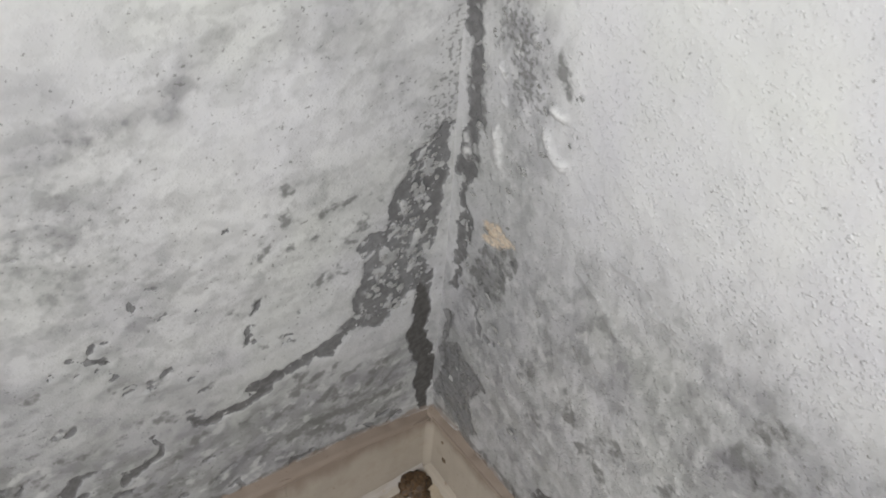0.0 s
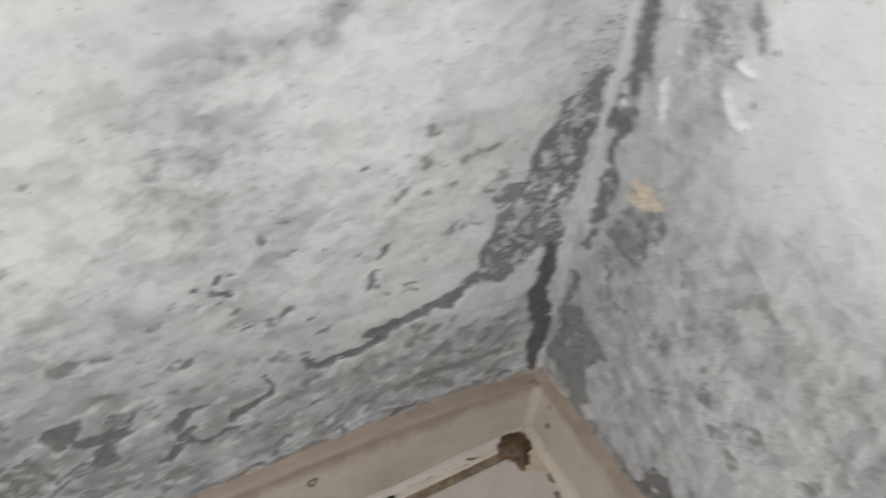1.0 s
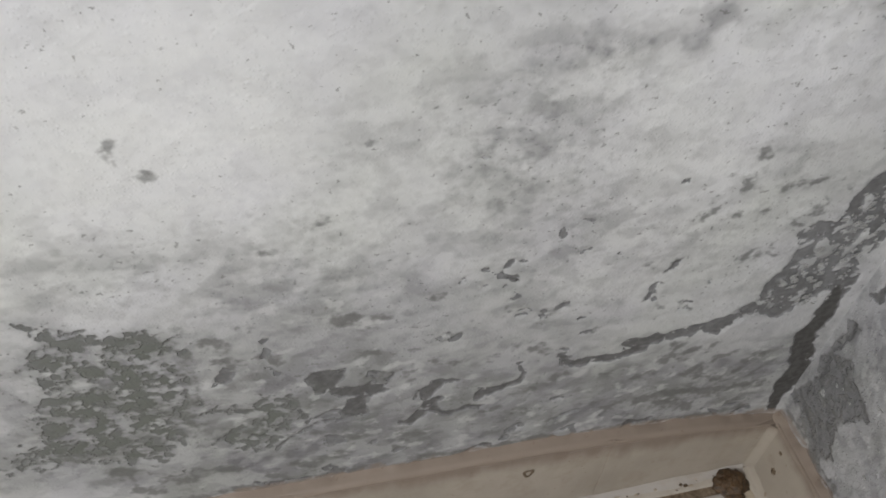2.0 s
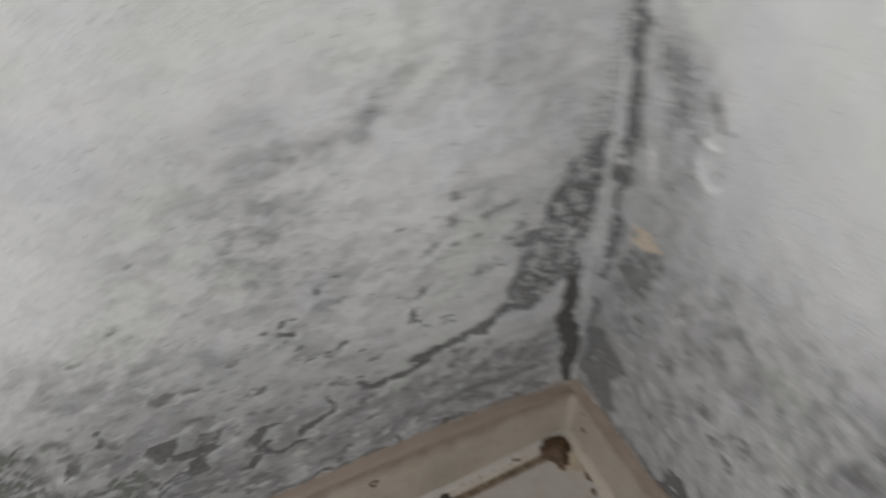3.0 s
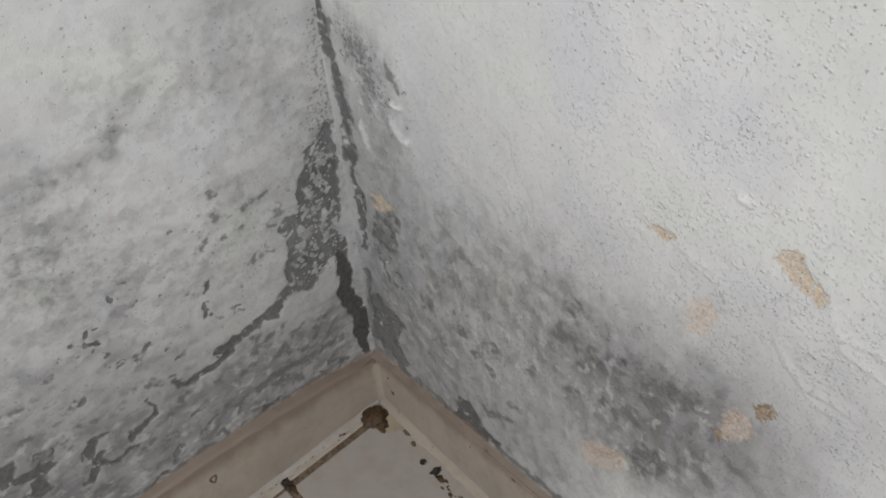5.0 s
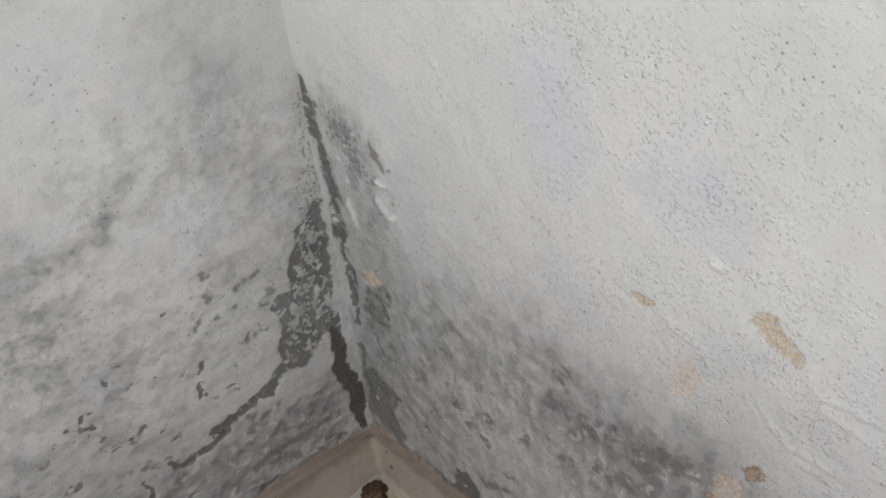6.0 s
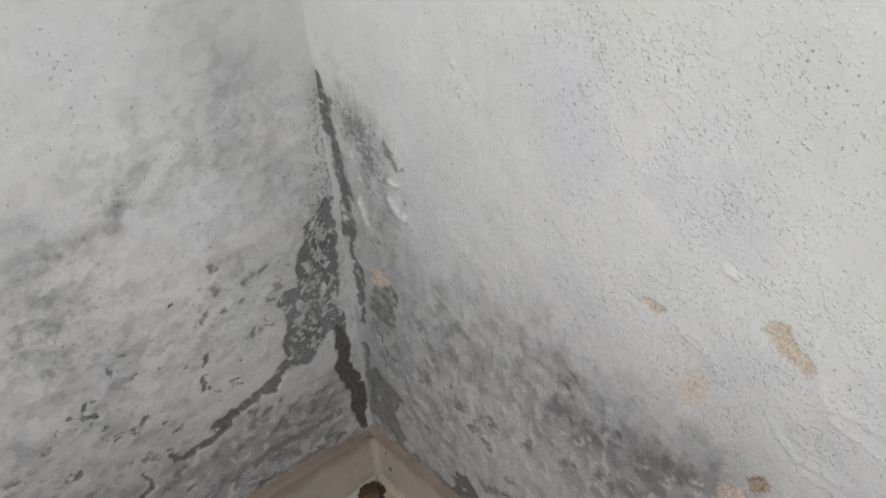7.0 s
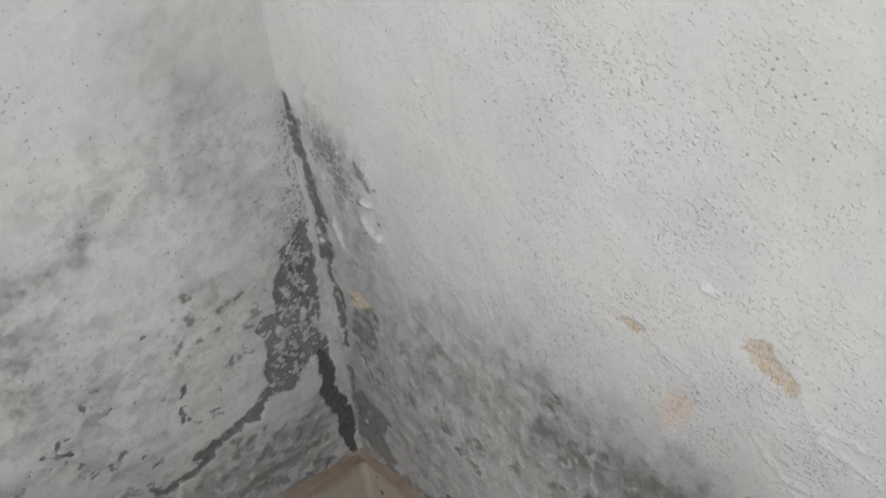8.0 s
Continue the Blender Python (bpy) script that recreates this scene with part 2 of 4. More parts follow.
def bare(w, half, points):
    w.lay("bare", np.clip(0.52 + (half / 1000 - w.away(points)) / 0.008, 0, 0.8))


def bare_like(w, name, half, points):
    w.lay(name, np.clip(0.5 + (half / 1000 - w.away(points)) / 0.009, 0, 0.8))


def bare_area(w, points):
    w.lay("bare", np.clip(0.82 + w.within(points) / 0.006, 0, 0.8))


def peeled_area(w, points):
    w.lay("bare", np.clip(0.54 + w.within(points) / 0.005, 0, 0.66))


def grey_area(w, points):
    w.lay("bare", np.clip(0.56 + w.within(points) / 0.006, 0, 0.62))
    w.lay("stain", np.clip(0.3 + w.within(points) / 0.02, 0, 0.5))


def shadow_area(w, points, depth=0.8):
    """A dark smear of mould and painted-in shade, the paint worn through where it is deepest."""
    w.lay("bare", np.clip(depth - 0.40 + w.within(points) / 0.02, 0, 0.68 * depth))
    w.lay("smudge", np.clip(0.52 + w.within(points) / 0.010, 0, depth))
    w.lay("stain", np.clip(0.45 + w.within(points) / 0.02, 0, depth))


def kept(w, half, points):
    """A scrap of paint that still clings where all round it has gone."""
    w.fields["bare"] = np.minimum(w.fields["bare"], np.clip(0.47 - (half / 1000 - w.away(points)) / 0.005, 0, 1))


def bloom(w, half, points, soft):
    """White salts that the damp has driven out."""
    zone(w, "bloom", half, points, soft)


def ochre_area(w, points):
    w.lay("ochre", np.clip(0.58 + w.within(points) / 0.006, 0, 0.75))


def brown_area(w, points):
    w.lay("rust", np.clip(0.54 + w.within(points) / 0.007, 0, 0.75))


def pink_area(w, points):
    w.lay("pink", np.clip(0.60 + w.within(points) / 0.010, 0, 0.72))


def worn(w, half, points):
    w.lay("bare", np.clip(0.52 + (half / 1000 - w.away(points)) / 0.008, 0, 0.585))


def peeled(w, half, points):
    w.lay("bare", np.clip(0.52 + (half / 1000 - w.away(points)) / 0.008, 0, 0.655))


def worn_area(w, points):
    w.lay("bare", np.clip(0.5 + w.within(points) / 0.008, 0, 0.62))


def brown(w, half, points):
    bare_like(w, "brown", half, points)


def smudge(w, half, points):
    w.lay("smudge", np.clip(0.5 + (half / 1000 - w.away(points)) / 0.018, 0, 0.75))


def blotch(w, half, points):
    w.lay("smudge", np.clip(0.46 + (half / 1000 - w.away(points)) / 0.024, 0, 0.6))


def zone(w, name, half, points, soft):
    d = (w.away(points) - half / 1000) / (soft / 1000)
    w.lay(name, np.clip(0.5 - 0.5 * d, 0, 1))


def mottle(w, half, points, soft):
    zone(w, "mottle", half, points, soft)


def coarse(w, half, points, soft):
    zone(w, "coarse", half, points, soft)


def flaked_area(w, points):
    """Paint come off in scales, with bits of it left."""
    w.lay("bare", np.clip(0.48 + w.within(points) / 0.009, 0, 0.575))
    w.lay("stain", np.clip(0.25 + w.within(points) / 0.02, 0, 0.4))


def damp_bare_area(w, points):
    """Dark green-grey damp that fades out at its edges."""
    inner = w.within(points) + 0.03 * (cloudy(w.u, w.z, 0.035, 77) - 0.5)
    w.lay("bare", np.clip(0.40 + inner / 0.04, 0, 0.50))
    w.lay("smudge", np.clip(0.46 + inner / 0.045, 0, 0.60))
    w.lay("stain", np.clip(0.45 + inner / 0.03, 0, 0.85))
    w.lay("green", np.clip(0.5 + inner / 0.03, 0, 1))


# stains; the broad soft strokes also paint in shade low down and by the corner
def stain(w, half, points, soft):
    d = (w.away(points) - half / 1000) / (soft / 1000)
    w.fields["stain"] = 1 - (1 - w.fields["stain"]) * (1 - 0.55 * np.clip(0.5 - 0.5 * d, 0, 1) ** 1.3)


# soft grey put into the paint's colour where less light falls
def shade_veil(w, half, points, soft):
    d = (w.away(points) - half / 1000) / (soft / 1000)
    w.fields["shade_veil"] = 1 - (1 - w.fields["shade_veil"]) * (1 - 0.5 * np.clip(0.5 - 0.5 * d, 0, 1) ** 1.3)


def speckle(w, half, points):
    w.lay("speckle", np.clip(1.4 - w.away(points) / (half / 1000), 0, 1))


def pits(w, half, points):
    w.lay("pits", np.clip(1.4 - w.away(points) / (half / 1000), 0, 1))


def blister(w, half, points):
    w.lay("blister", np.sqrt(np.clip(1 - (w.away(points) / (half / 1000)) ** 2, 0, 1)) * half / 1000)


def wrinkle(w, half, points):
    w.lay("wrinkle", np.exp(-(w.away(points) / 0.0016) ** 2))


lw, rw = Wear(0.60, 11), Wear(0.50, 47)
# north wall: half width in mm, then places (from the corner, height) in mm
speckle(lw, 10.9, [(0, 438), (3, 406), (6, 380), (12, 349)])
smudge(lw, 2.1, [(176, 196), (187, 203), (197, 213)])
worn(lw, 1.6, [(131, 272), (131, 268)])
smudge(lw, 2.1, [(108, 334), (108, 330)])
smudge(lw, 1.8, [(106, 349), (106, 346)])
smudge(lw, 2.7, [(107, 309), (107, 305)])
worn(lw, 1.2, [(105, 256), (105, 252)])
smudge(lw, 2.2, [(92, 268), (92, 264)])
smudge(lw, 2.4, [(86, 275), (86, 271)])
smudge(lw, 3.0, [(61, 304), (60, 300)])
smudge(lw, 2.1, [(79, 278), (79, 274)])
smudge(lw, 1.3, [(94, 325), (77, 325), (57, 319), (42, 312)])
worn(lw, 0.8, [(219, 299), (223, 290)])
worn(lw, 1.4, [(190, 252), (188, 252)])
worn(lw, 1.4, [(176, 241), (174, 241)])
worn(lw, 1.0, [(245, 289), (243, 289)])
worn(lw, 1.4, [(213, 249), (211, 249)])
worn(lw, 1.3, [(201, 246), (199, 246)])
worn(lw, 1.1, [(232, 281), (230, 281)])
worn(lw, 1.3, [(219, 265), (217, 265)])
worn(lw, 1.2, [(223, 277), (221, 277)])
worn(lw, 1.5, [(199, 240), (197, 240)])
worn(lw, 1.1, [(143, 339), (141, 339)])
worn(lw, 0.9, [(243, 371), (241, 371)])
worn(lw, 1.2, [(199, 314), (197, 314)])
worn(lw, 1.2, [(183, 296), (180, 296)])
worn(lw, 1.2, [(163, 288), (161, 288)])
worn(lw, 1.4, [(246, 239), (244, 239)])
worn(lw, 1.3, [(217, 296), (215, 296)])
worn(lw, 1.3, [(174, 222), (172, 222)])
worn(lw, 1.1, [(219, 391), (217, 392)])
smudge(lw, 2.3, [(200, 213), (184, 203)])
smudge(lw, 2.3, [(179, 124), (185, 103)])
smudge(lw, 3.3, [(80, 85), (57, 86)])
smudge(lw, 2.1, [(201, 246), (199, 248)])
smudge(lw, 3.4, [(273, 128), (270, 127)])
smudge(lw, 2.7, [(325, 164), (310, 147)])
smudge(lw, 2.1, [(274, 214), (268, 205)])
smudge(lw, 2.2, [(306, 274), (298, 271)])
smudge(lw, 3.3, [(50, 100), (33, 86)])
smudge(lw, 4.0, [(142, 122), (132, 121)])
smudge(lw, 3.1, [(138, 252), (139, 245)])
smudge(lw, 2.7, [(117, 234), (116, 227)])
stain(lw, 25.8, [(357, 190), (298, 144), (209, 124)], 40.1)
worn(lw, 1.1, [(321, 180), (308, 179), (294, 177)])
smudge(lw, 1.4, [(194, 248), (185, 250)])
smudge(lw, 2.4, [(254, 221), (243, 215)])
smudge(lw, 1.9, [(257, 242), (245, 242)])
smudge(lw, 3.9, [(35, 59), (28, 63)])
smudge(lw, 3.0, [(47, 61), (41, 66)])
smudge(lw, 4.2, [(88, 177), (82, 181)])
smudge(lw, 4.2, [(102, 174), (96, 178)])
smudge(lw, 4.2, [(74, 161), (68, 165)])
smudge(lw, 4.0, [(63, 140), (56, 144)])
smudge(lw, 3.2, [(118, 173), (112, 177)])
smudge(lw, 4.2, [(95, 152), (89, 156)])
smudge(lw, 4.1, [(138, 127), (131, 131)])
smudge(lw, 4.1, [(55, 157), (49, 161)])
smudge(lw, 3.3, [(43, 134), (36, 139)])
smudge(lw, 3.2, [(127, 157), (120, 161)])
smudge(lw, 3.2, [(152, 133), (146, 137)])
worn(lw, 1.5, [(339, 266), (340, 246), (337, 237)])
smudge(lw, 1.8, [(375, 387), (373, 386)])
smudge(lw, 1.8, [(351, 356), (348, 354)])
smudge(lw, 1.3, [(311, 347), (307, 345)])
smudge(lw, 1.8, [(336, 333), (333, 331)])
smudge(lw, 1.8, [(285, 391), (282, 390)])
smudge(lw, 1.8, [(322, 304), (319, 302)])
smudge(lw, 1.5, [(379, 408), (377, 407)])
smudge(lw, 1.1, [(383, 402), (380, 400)])
smudge(lw, 2.1, [(355, 251), (351, 248)])
smudge(lw, 2.1, [(362, 272), (359, 269)])
smudge(lw, 2.3, [(351, 277), (347, 275)])
smudge(lw, 1.7, [(383, 293), (380, 291)])
smudge(lw, 2.3, [(306, 274), (302, 272)])
smudge(lw, 2.1, [(295, 266), (292, 263)])
mottle(lw, 29.8, [(161, 142), (87, 129), (16, 124)], 39.7)
mottle(lw, 26.5, [(332, 209), (241, 160), (167, 114)], 42.4)
mottle(lw, 15.3, [(423, 345), (384, 325), (330, 300)], 36.7)
mottle(lw, 28.3, [(449, 256), (379, 216), (294, 154)], 42.4)
mottle(lw, 28.1, [(225, 380), (174, 307), (96, 298)], 70.2)
mottle(lw, 11.9, [(146, 449), (67, 438), (24, 340)], 55.3)
mottle(lw, 21.0, [(19, 331), (49, 245)], 42.0)
stain(lw, 7.3, [(219, 428), (205, 428), (188, 420)], 9.7)
stain(lw, 3.5, [(188, 420), (170, 422), (160, 423)], 7.0)
stain(lw, 3.6, [(190, 422), (164, 424), (149, 439)], 8.6)
stain(lw, 2.3, [(149, 439), (136, 447), (123, 456)], 10.0)
stain(lw, 10.4, [(72, 524), (56, 481), (64, 436)], 37.3)
stain(lw, 12.4, [(219, 424), (219, 395), (220, 353), (204, 309)], 28.3)
stain(lw, 18.4, [(140, 130), (82, 127), (37, 133)], 30.6)
stain(lw, 16.5, [(135, 137), (92, 131), (48, 117)], 33.1)
stain(lw, 7.0, [(100, 353), (63, 327)], 18.7)
stain(lw, 9.2, [(421, 333), (397, 340), (372, 336), (340, 318)], 21.4)
stain(lw, 24.9, [(427, 284), (365, 215), (291, 168)], 49.7)
stain(lw, 4.2, [(215, 428), (184, 414), (161, 418)], 14.0)
stain(lw, 6.1, [(8, 368), (12, 232)], 30.6)
stain(lw, 36.4, [(322, 171), (213, 120), (90, 107), (11, 119)], 86.0)
stain(lw, 20.3, [(471, 183), (393, 136), (309, 124)], 40.6)
stain(lw, 26.9, [(248, 378), (225, 285), (161, 192)], 82.9)
stain(lw, 25.0, [(303, 284), (247, 214), (195, 191)], 65.0)
# shade painted over the lower wall and beside the corner
shade_veil(lw, 26.6, [(236, 408), (172, 312), (42, 200)], 87.1)
shade_veil(lw, 23.9, [(-9, 448), (20, 308)], 84.9)
shade_veil(lw, 37.1, [(332, 209), (223, 139), (65, 118)], 95.5)
shade_veil(lw, 26.5, [(312, 260), (206, 202), (60, 161)], 106.1)
shade_veil(lw, 31.1, [(457, 232), (355, 181), (261, 153)], 74.6)
shade_veil(lw, 12.4, [(61, 519), (61, 462)], 66.3)
smudge(lw, 4.5, [(367, 271), (361, 267)])
smudge(lw, 3.8, [(365, 255), (358, 251)])
smudge(lw, 4.6, [(341, 254), (334, 249)])
smudge(lw, 3.5, [(292, 217), (284, 211)])
smudge(lw, 8.3, [(453, 187), (448, 182)])
smudge(lw, 6.2, [(434, 160), (428, 154)])
smudge(lw, 5.6, [(408, 143), (401, 137)])
smudge(lw, 4.7, [(377, 142), (369, 136)])
smudge(lw, 4.2, [(353, 123), (345, 116)])
smudge(lw, 4.3, [(274, 145), (265, 138)])
smudge(lw, 3.2, [(307, 153), (299, 146)])
smudge(lw, 4.2, [(336, 130), (328, 123)])
smudge(lw, 5.4, [(425, 137), (418, 130)])
smudge(lw, 4.0, [(298, 238), (293, 239)])
smudge(lw, 3.3, [(270, 237), (265, 238)])
smudge(lw, 3.4, [(225, 214), (221, 215)])
smudge(lw, 3.2, [(210, 221), (205, 222)])
smudge(lw, 3.7, [(201, 166), (196, 167)])
smudge(lw, 3.4, [(185, 174), (179, 175)])
smudge(lw, 4.1, [(219, 153), (214, 154)])
smudge(lw, 3.7, [(156, 169), (150, 170)])
smudge(lw, 3.4, [(140, 170), (134, 171)])
smudge(lw, 3.0, [(287, 268), (282, 269)])
smudge(lw, 2.4, [(244, 253), (239, 254)])
smudge(lw, 2.9, [(259, 281), (255, 282)])
smudge(lw, 2.4, [(218, 256), (213, 257)])
smudge(lw, 2.3, [(173, 222), (168, 223)])
smudge(lw, 2.7, [(167, 187), (161, 188)])
# more painted shade, low on the wall
shade_veil(lw, 21.2, [(341, 243), (245, 147), (151, 115)], 63.6)
shade_veil(lw, 22.0, [(240, 250), (191, 168), (64, 92)], 60)
stain(lw, 16.6, [(484, 195), (421, 154), (356, 124), (289, 111)], 29.0)
shade_veil(lw, 20.7, [(484, 195), (421, 154), (356, 124), (289, 111)], 37.3)
shade_veil(lw, 18.8, [(455, 284), (458, 227), (460, 163)], 45.0)
stain(lw, 20.5, [(154, 139), (97, 142), (40, 153)], 35.2)
# painted shade towards the corner and down the middle of the wall
shade_veil(lw, 29.3, [(173, 147), (97, 142), (31, 162)], 46.9)
shade_veil(lw, 22.5, [(335, 301), (307, 182), (271, 71)], 60.0)
stain(lw, 15.0, [(347, 272), (320, 180), (295, 92)], 45.0)
shade_veil(lw, 12.4, [(44, 397), (47, 332), (55, 260)], 42.4)
stain(lw, 15.0, [(318, 300), (303, 222), (278, 115)], 45.0)
mottle(lw, 21.8, [(315, 309), (290, 214), (258, 100)], 43.6)
flaked_area(lw, [(31, 341), (25, 346), (17, 346), (10, 356), (3, 351), (3, 332), (3, 317), (8, 303), (7, 284), (8, 266), (12, 255), (18, 253), (13, 240), (22, 222), (31, 222), (38, 213), (49, 230), (63, 247), (64, 268), (69, 281), (59, 290), (49, 290), (42, 299), (42, 310), (36, 316), (33, 325)])
grey_area(lw, [(29, 337), (24, 325), (12, 329), (4, 315), (8, 303), (7, 284), (9, 266), (16, 258), (22, 272), (26, 297), (35, 291), (45, 280), (53, 282), (43, 297), (42, 310), (35, 321)])
grey_area(lw, [(67, 240), (60, 248), (44, 243), (31, 232), (33, 218), (40, 210), (46, 202), (57, 204), (69, 209), (77, 205), (84, 195), (99, 199), (112, 197), (123, 195), (136, 194), (140, 200), (129, 202), (115, 206), (101, 208), (87, 212), (79, 220), (70, 224)])
kept(lw, 1.7, [(-1, 310), (1, 286), (3, 262), (3, 235), (3, 208)])
kept(lw, 1.5, [(3, 189), (2, 162), (1, 138), (-1, 118)])
kept(lw, 2.0, [(22, 341), (25, 337)])
kept(lw, 2.2, [(19, 327), (14, 321)])
kept(lw, 1.6, [(26, 328), (26, 322)])
kept(lw, 2.2, [(33, 302), (32, 296)])
kept(lw, 3.0, [(24, 269), (27, 260)])
kept(lw, 2.6, [(24, 251), (30, 242)])
kept(lw, 3.0, [(45, 270), (41, 260)])
kept(lw, 2.6, [(53, 256), (47, 255)])
kept(lw, 2.5, [(15, 257), (17, 252)])
kept(lw, 2.4, [(55, 271), (60, 268)])
kept(lw, 1.2, [(25, 305), (18, 296)])
kept(lw, 1.8, [(43, 291), (39, 285)])
kept(lw, 1.5, [(34, 218), (36, 213)])
kept(lw, 1.4, [(59, 238), (56, 233)])
kept(lw, 1.2, [(65, 229), (63, 225)])
bare_area(lw, [(21, 225), (15, 216), (10, 199), (7, 189), (12, 170), (8, 155), (7, 139), (2, 130), (0, 115), (-2, 104), (2, 101), (7, 89), (7, 70), (16, 77), (16, 98), (15, 114), (17, 132), (21, 141), (23, 157), (24, 173), (19, 184), (21, 204)])
grey_area(lw, [(26, 239), (17, 243), (10, 234), (9, 215), (14, 208), (21, 218)])
peeled_area(lw, [(250, 198), (241, 198), (237, 196), (244, 194), (252, 195), (256, 186), (257, 174), (252, 179), (249, 176), (252, 168), (248, 161), (240, 161), (234, 165), (225, 162), (222, 165), (225, 158), (234, 159), (245, 154), (253, 159), (257, 164), (262, 155), (267, 151), (272, 155), (277, 155), (275, 161), (269, 160), (264, 170), (260, 171), (260, 177), (268, 184), (267, 191), (260, 194), (256, 197)])
peeled_area(lw, [(231, 175), (228, 181), (222, 178), (214, 180), (206, 181), (202, 186), (205, 195), (205, 201), (203, 200), (201, 190), (200, 182), (205, 175), (214, 173), (220, 170), (227, 168), (231, 170)])
peeled_area(lw, [(183, 199), (179, 201), (174, 196), (179, 196), (173, 190), (163, 192), (153, 190), (145, 194), (138, 193), (130, 192), (130, 187), (141, 188), (152, 183), (163, 182), (175, 184), (182, 188)])
peeled_area(lw, [(147, 199), (142, 203), (133, 202), (128, 206), (122, 203), (117, 202), (124, 198), (128, 193), (135, 193), (142, 187), (148, 185), (145, 191)])
peeled_area(lw, [(303, 212), (296, 208), (291, 212), (292, 205), (285, 202), (282, 199), (289, 198), (294, 195), (299, 186), (293, 179), (300, 180), (306, 179), (310, 182), (305, 188), (304, 196), (299, 198), (299, 204)])
peeled(lw, 1.4, [(283, 211), (275, 215)])
peeled(lw, 1.4, [(293, 218), (290, 216)])
peeled(lw, 1.8, [(334, 202), (331, 190), (325, 178), (314, 186), (309, 185)])
peeled_area(lw, [(267, 102), (258, 102), (249, 98), (241, 100), (233, 102), (222, 108), (215, 106), (216, 101), (224, 104), (231, 98), (240, 94), (252, 95), (262, 97)])
worn(lw, 3.0, [(201, 123), (205, 112)])
worn(lw, 2.0, [(272, 126), (274, 124)])
worn(lw, 1.3, [(291, 139), (292, 139)])
peeled_area(lw, [(127, 95), (123, 100), (115, 98), (104, 96), (106, 90), (116, 93), (121, 89), (127, 86)])
worn(lw, 1.2, [(99, 89), (82, 85)])
worn(lw, 1.3, [(71, 97), (57, 89), (46, 74)])
worn(lw, 1.0, [(47, 70), (30, 58)])
worn(lw, 1.5, [(49, 97), (40, 93)])
worn(lw, 1.4, [(39, 81), (31, 85)])
worn(lw, 1.8, [(176, 120), (173, 125), (162, 125)])
worn(lw, 1.4, [(172, 105), (160, 108), (157, 96)])
worn(lw, 1.4, [(177, 98), (164, 89)])
worn(lw, 1.8, [(175, 149), (179, 149)])
worn(lw, 1.0, [(214, 94), (203, 92)])
smudge(lw, 4.0, [(58, 116), (52, 121), (35, 118)])
smudge(lw, 6.0, [(98, 131), (65, 118)])
smudge(lw, 6.0, [(116, 127), (85, 106)])
smudge(lw, 4.0, [(84, 151), (64, 129)])
smudge(lw, 5.0, [(300, 272), (306, 271)])
smudge(lw, 2.0, [(247, 243), (254, 241)])
smudge(lw, 4.0, [(143, 125), (135, 125)])
smudge(lw, 4.0, [(110, 192), (106, 182)])
worn(lw, 3.2, [(136, 253), (137, 243)])
worn(lw, 2.6, [(115, 234), (117, 228)])
smudge(lw, 3.0, [(132, 237), (129, 233)])
smudge(lw, 1.2, [(104, 255), (107, 252)])
smudge(lw, 2.6, [(132, 274), (133, 268)])
smudge(lw, 2.2, [(93, 273), (97, 268)])
smudge(lw, 2.0, [(108, 337), (111, 331)])
smudge(lw, 1.8, [(106, 352), (108, 349)])
smudge(lw, 2.0, [(109, 309), (103, 307)])
smudge(lw, 1.8, [(96, 307), (92, 307)])
smudge(lw, 1.3, [(88, 322), (80, 321)])
smudge(lw, 1.3, [(124, 338), (123, 338)])
smudge(lw, 1.6, [(122, 315), (127, 311)])
smudge(lw, 1.0, [(146, 278), (141, 274)])
smudge(lw, 2.6, [(72, 290), (59, 290)])
smudge(lw, 2.2, [(62, 304), (65, 299)])
smudge(lw, 1.6, [(87, 273), (75, 265)])
bloom(lw, 9, [(49, 451), (38, 439), (25, 425)], 26)
bloom(lw, 3, [(56, 459), (50, 465)], 12)
bloom(lw, 6, [(201, 413), (182, 404)], 30)
bloom(lw, 18, [(355, 410), (338, 375), (319, 350)], 60)
bloom(lw, 10, [(222, 359), (247, 382)], 50)
damp_bare_area(lw, [(438, 306), (411, 289), (394, 289), (379, 281), (375, 257), (378, 238), (382, 210), (389, 176), (400, 158), (420, 162), (436, 167), (482, 173)])
kept(lw, 7.0, [(372, 261), (376, 231), (381, 198), (384, 173)])
grey_area(lw, [(363, 250), (358, 242), (365, 232), (370, 234)])
damp_bare_area(lw, [(368, 222), (357, 211), (352, 226), (336, 216), (325, 211), (326, 193), (328, 182), (340, 167), (346, 154), (365, 160), (375, 175), (369, 192), (366, 197), (374, 207)])
kept(lw, 4.0, [(377, 196), (367, 188)])
kept(lw, 3.0, [(359, 217), (357, 214)])
kept(lw, 3.0, [(358, 180), (355, 175)])
peeled_area(lw, [(326, 226), (319, 231), (304, 228), (307, 212), (293, 206), (283, 206), (293, 197), (308, 202), (320, 209)])
peeled_area(lw, [(307, 176), (300, 189), (294, 194), (293, 181), (298, 174)])
peeled(lw, 1.6, [(346, 154), (333, 168), (320, 174), (307, 176)])
peeled(lw, 1.6, [(363, 113), (350, 109), (336, 111), (316, 104), (295, 98), (281, 98)])
worn_area(lw, [(320, 118), (315, 121), (307, 112), (310, 100), (319, 108)])
worn(lw, 2.4, [(319, 155), (305, 145)])
# broad lower band: mould stain, deepened to carry the fall-off of light
stain(lw, 32, [(50, 112), (200, 132), (350, 152)], 50)
bare(lw, 1.0, [(235, 296), (225, 288), (218, 283)])
bare(lw, 0.8, [(221, 297), (223, 288)])
bare(lw, 1.9, [(221, 285), (217, 279)])
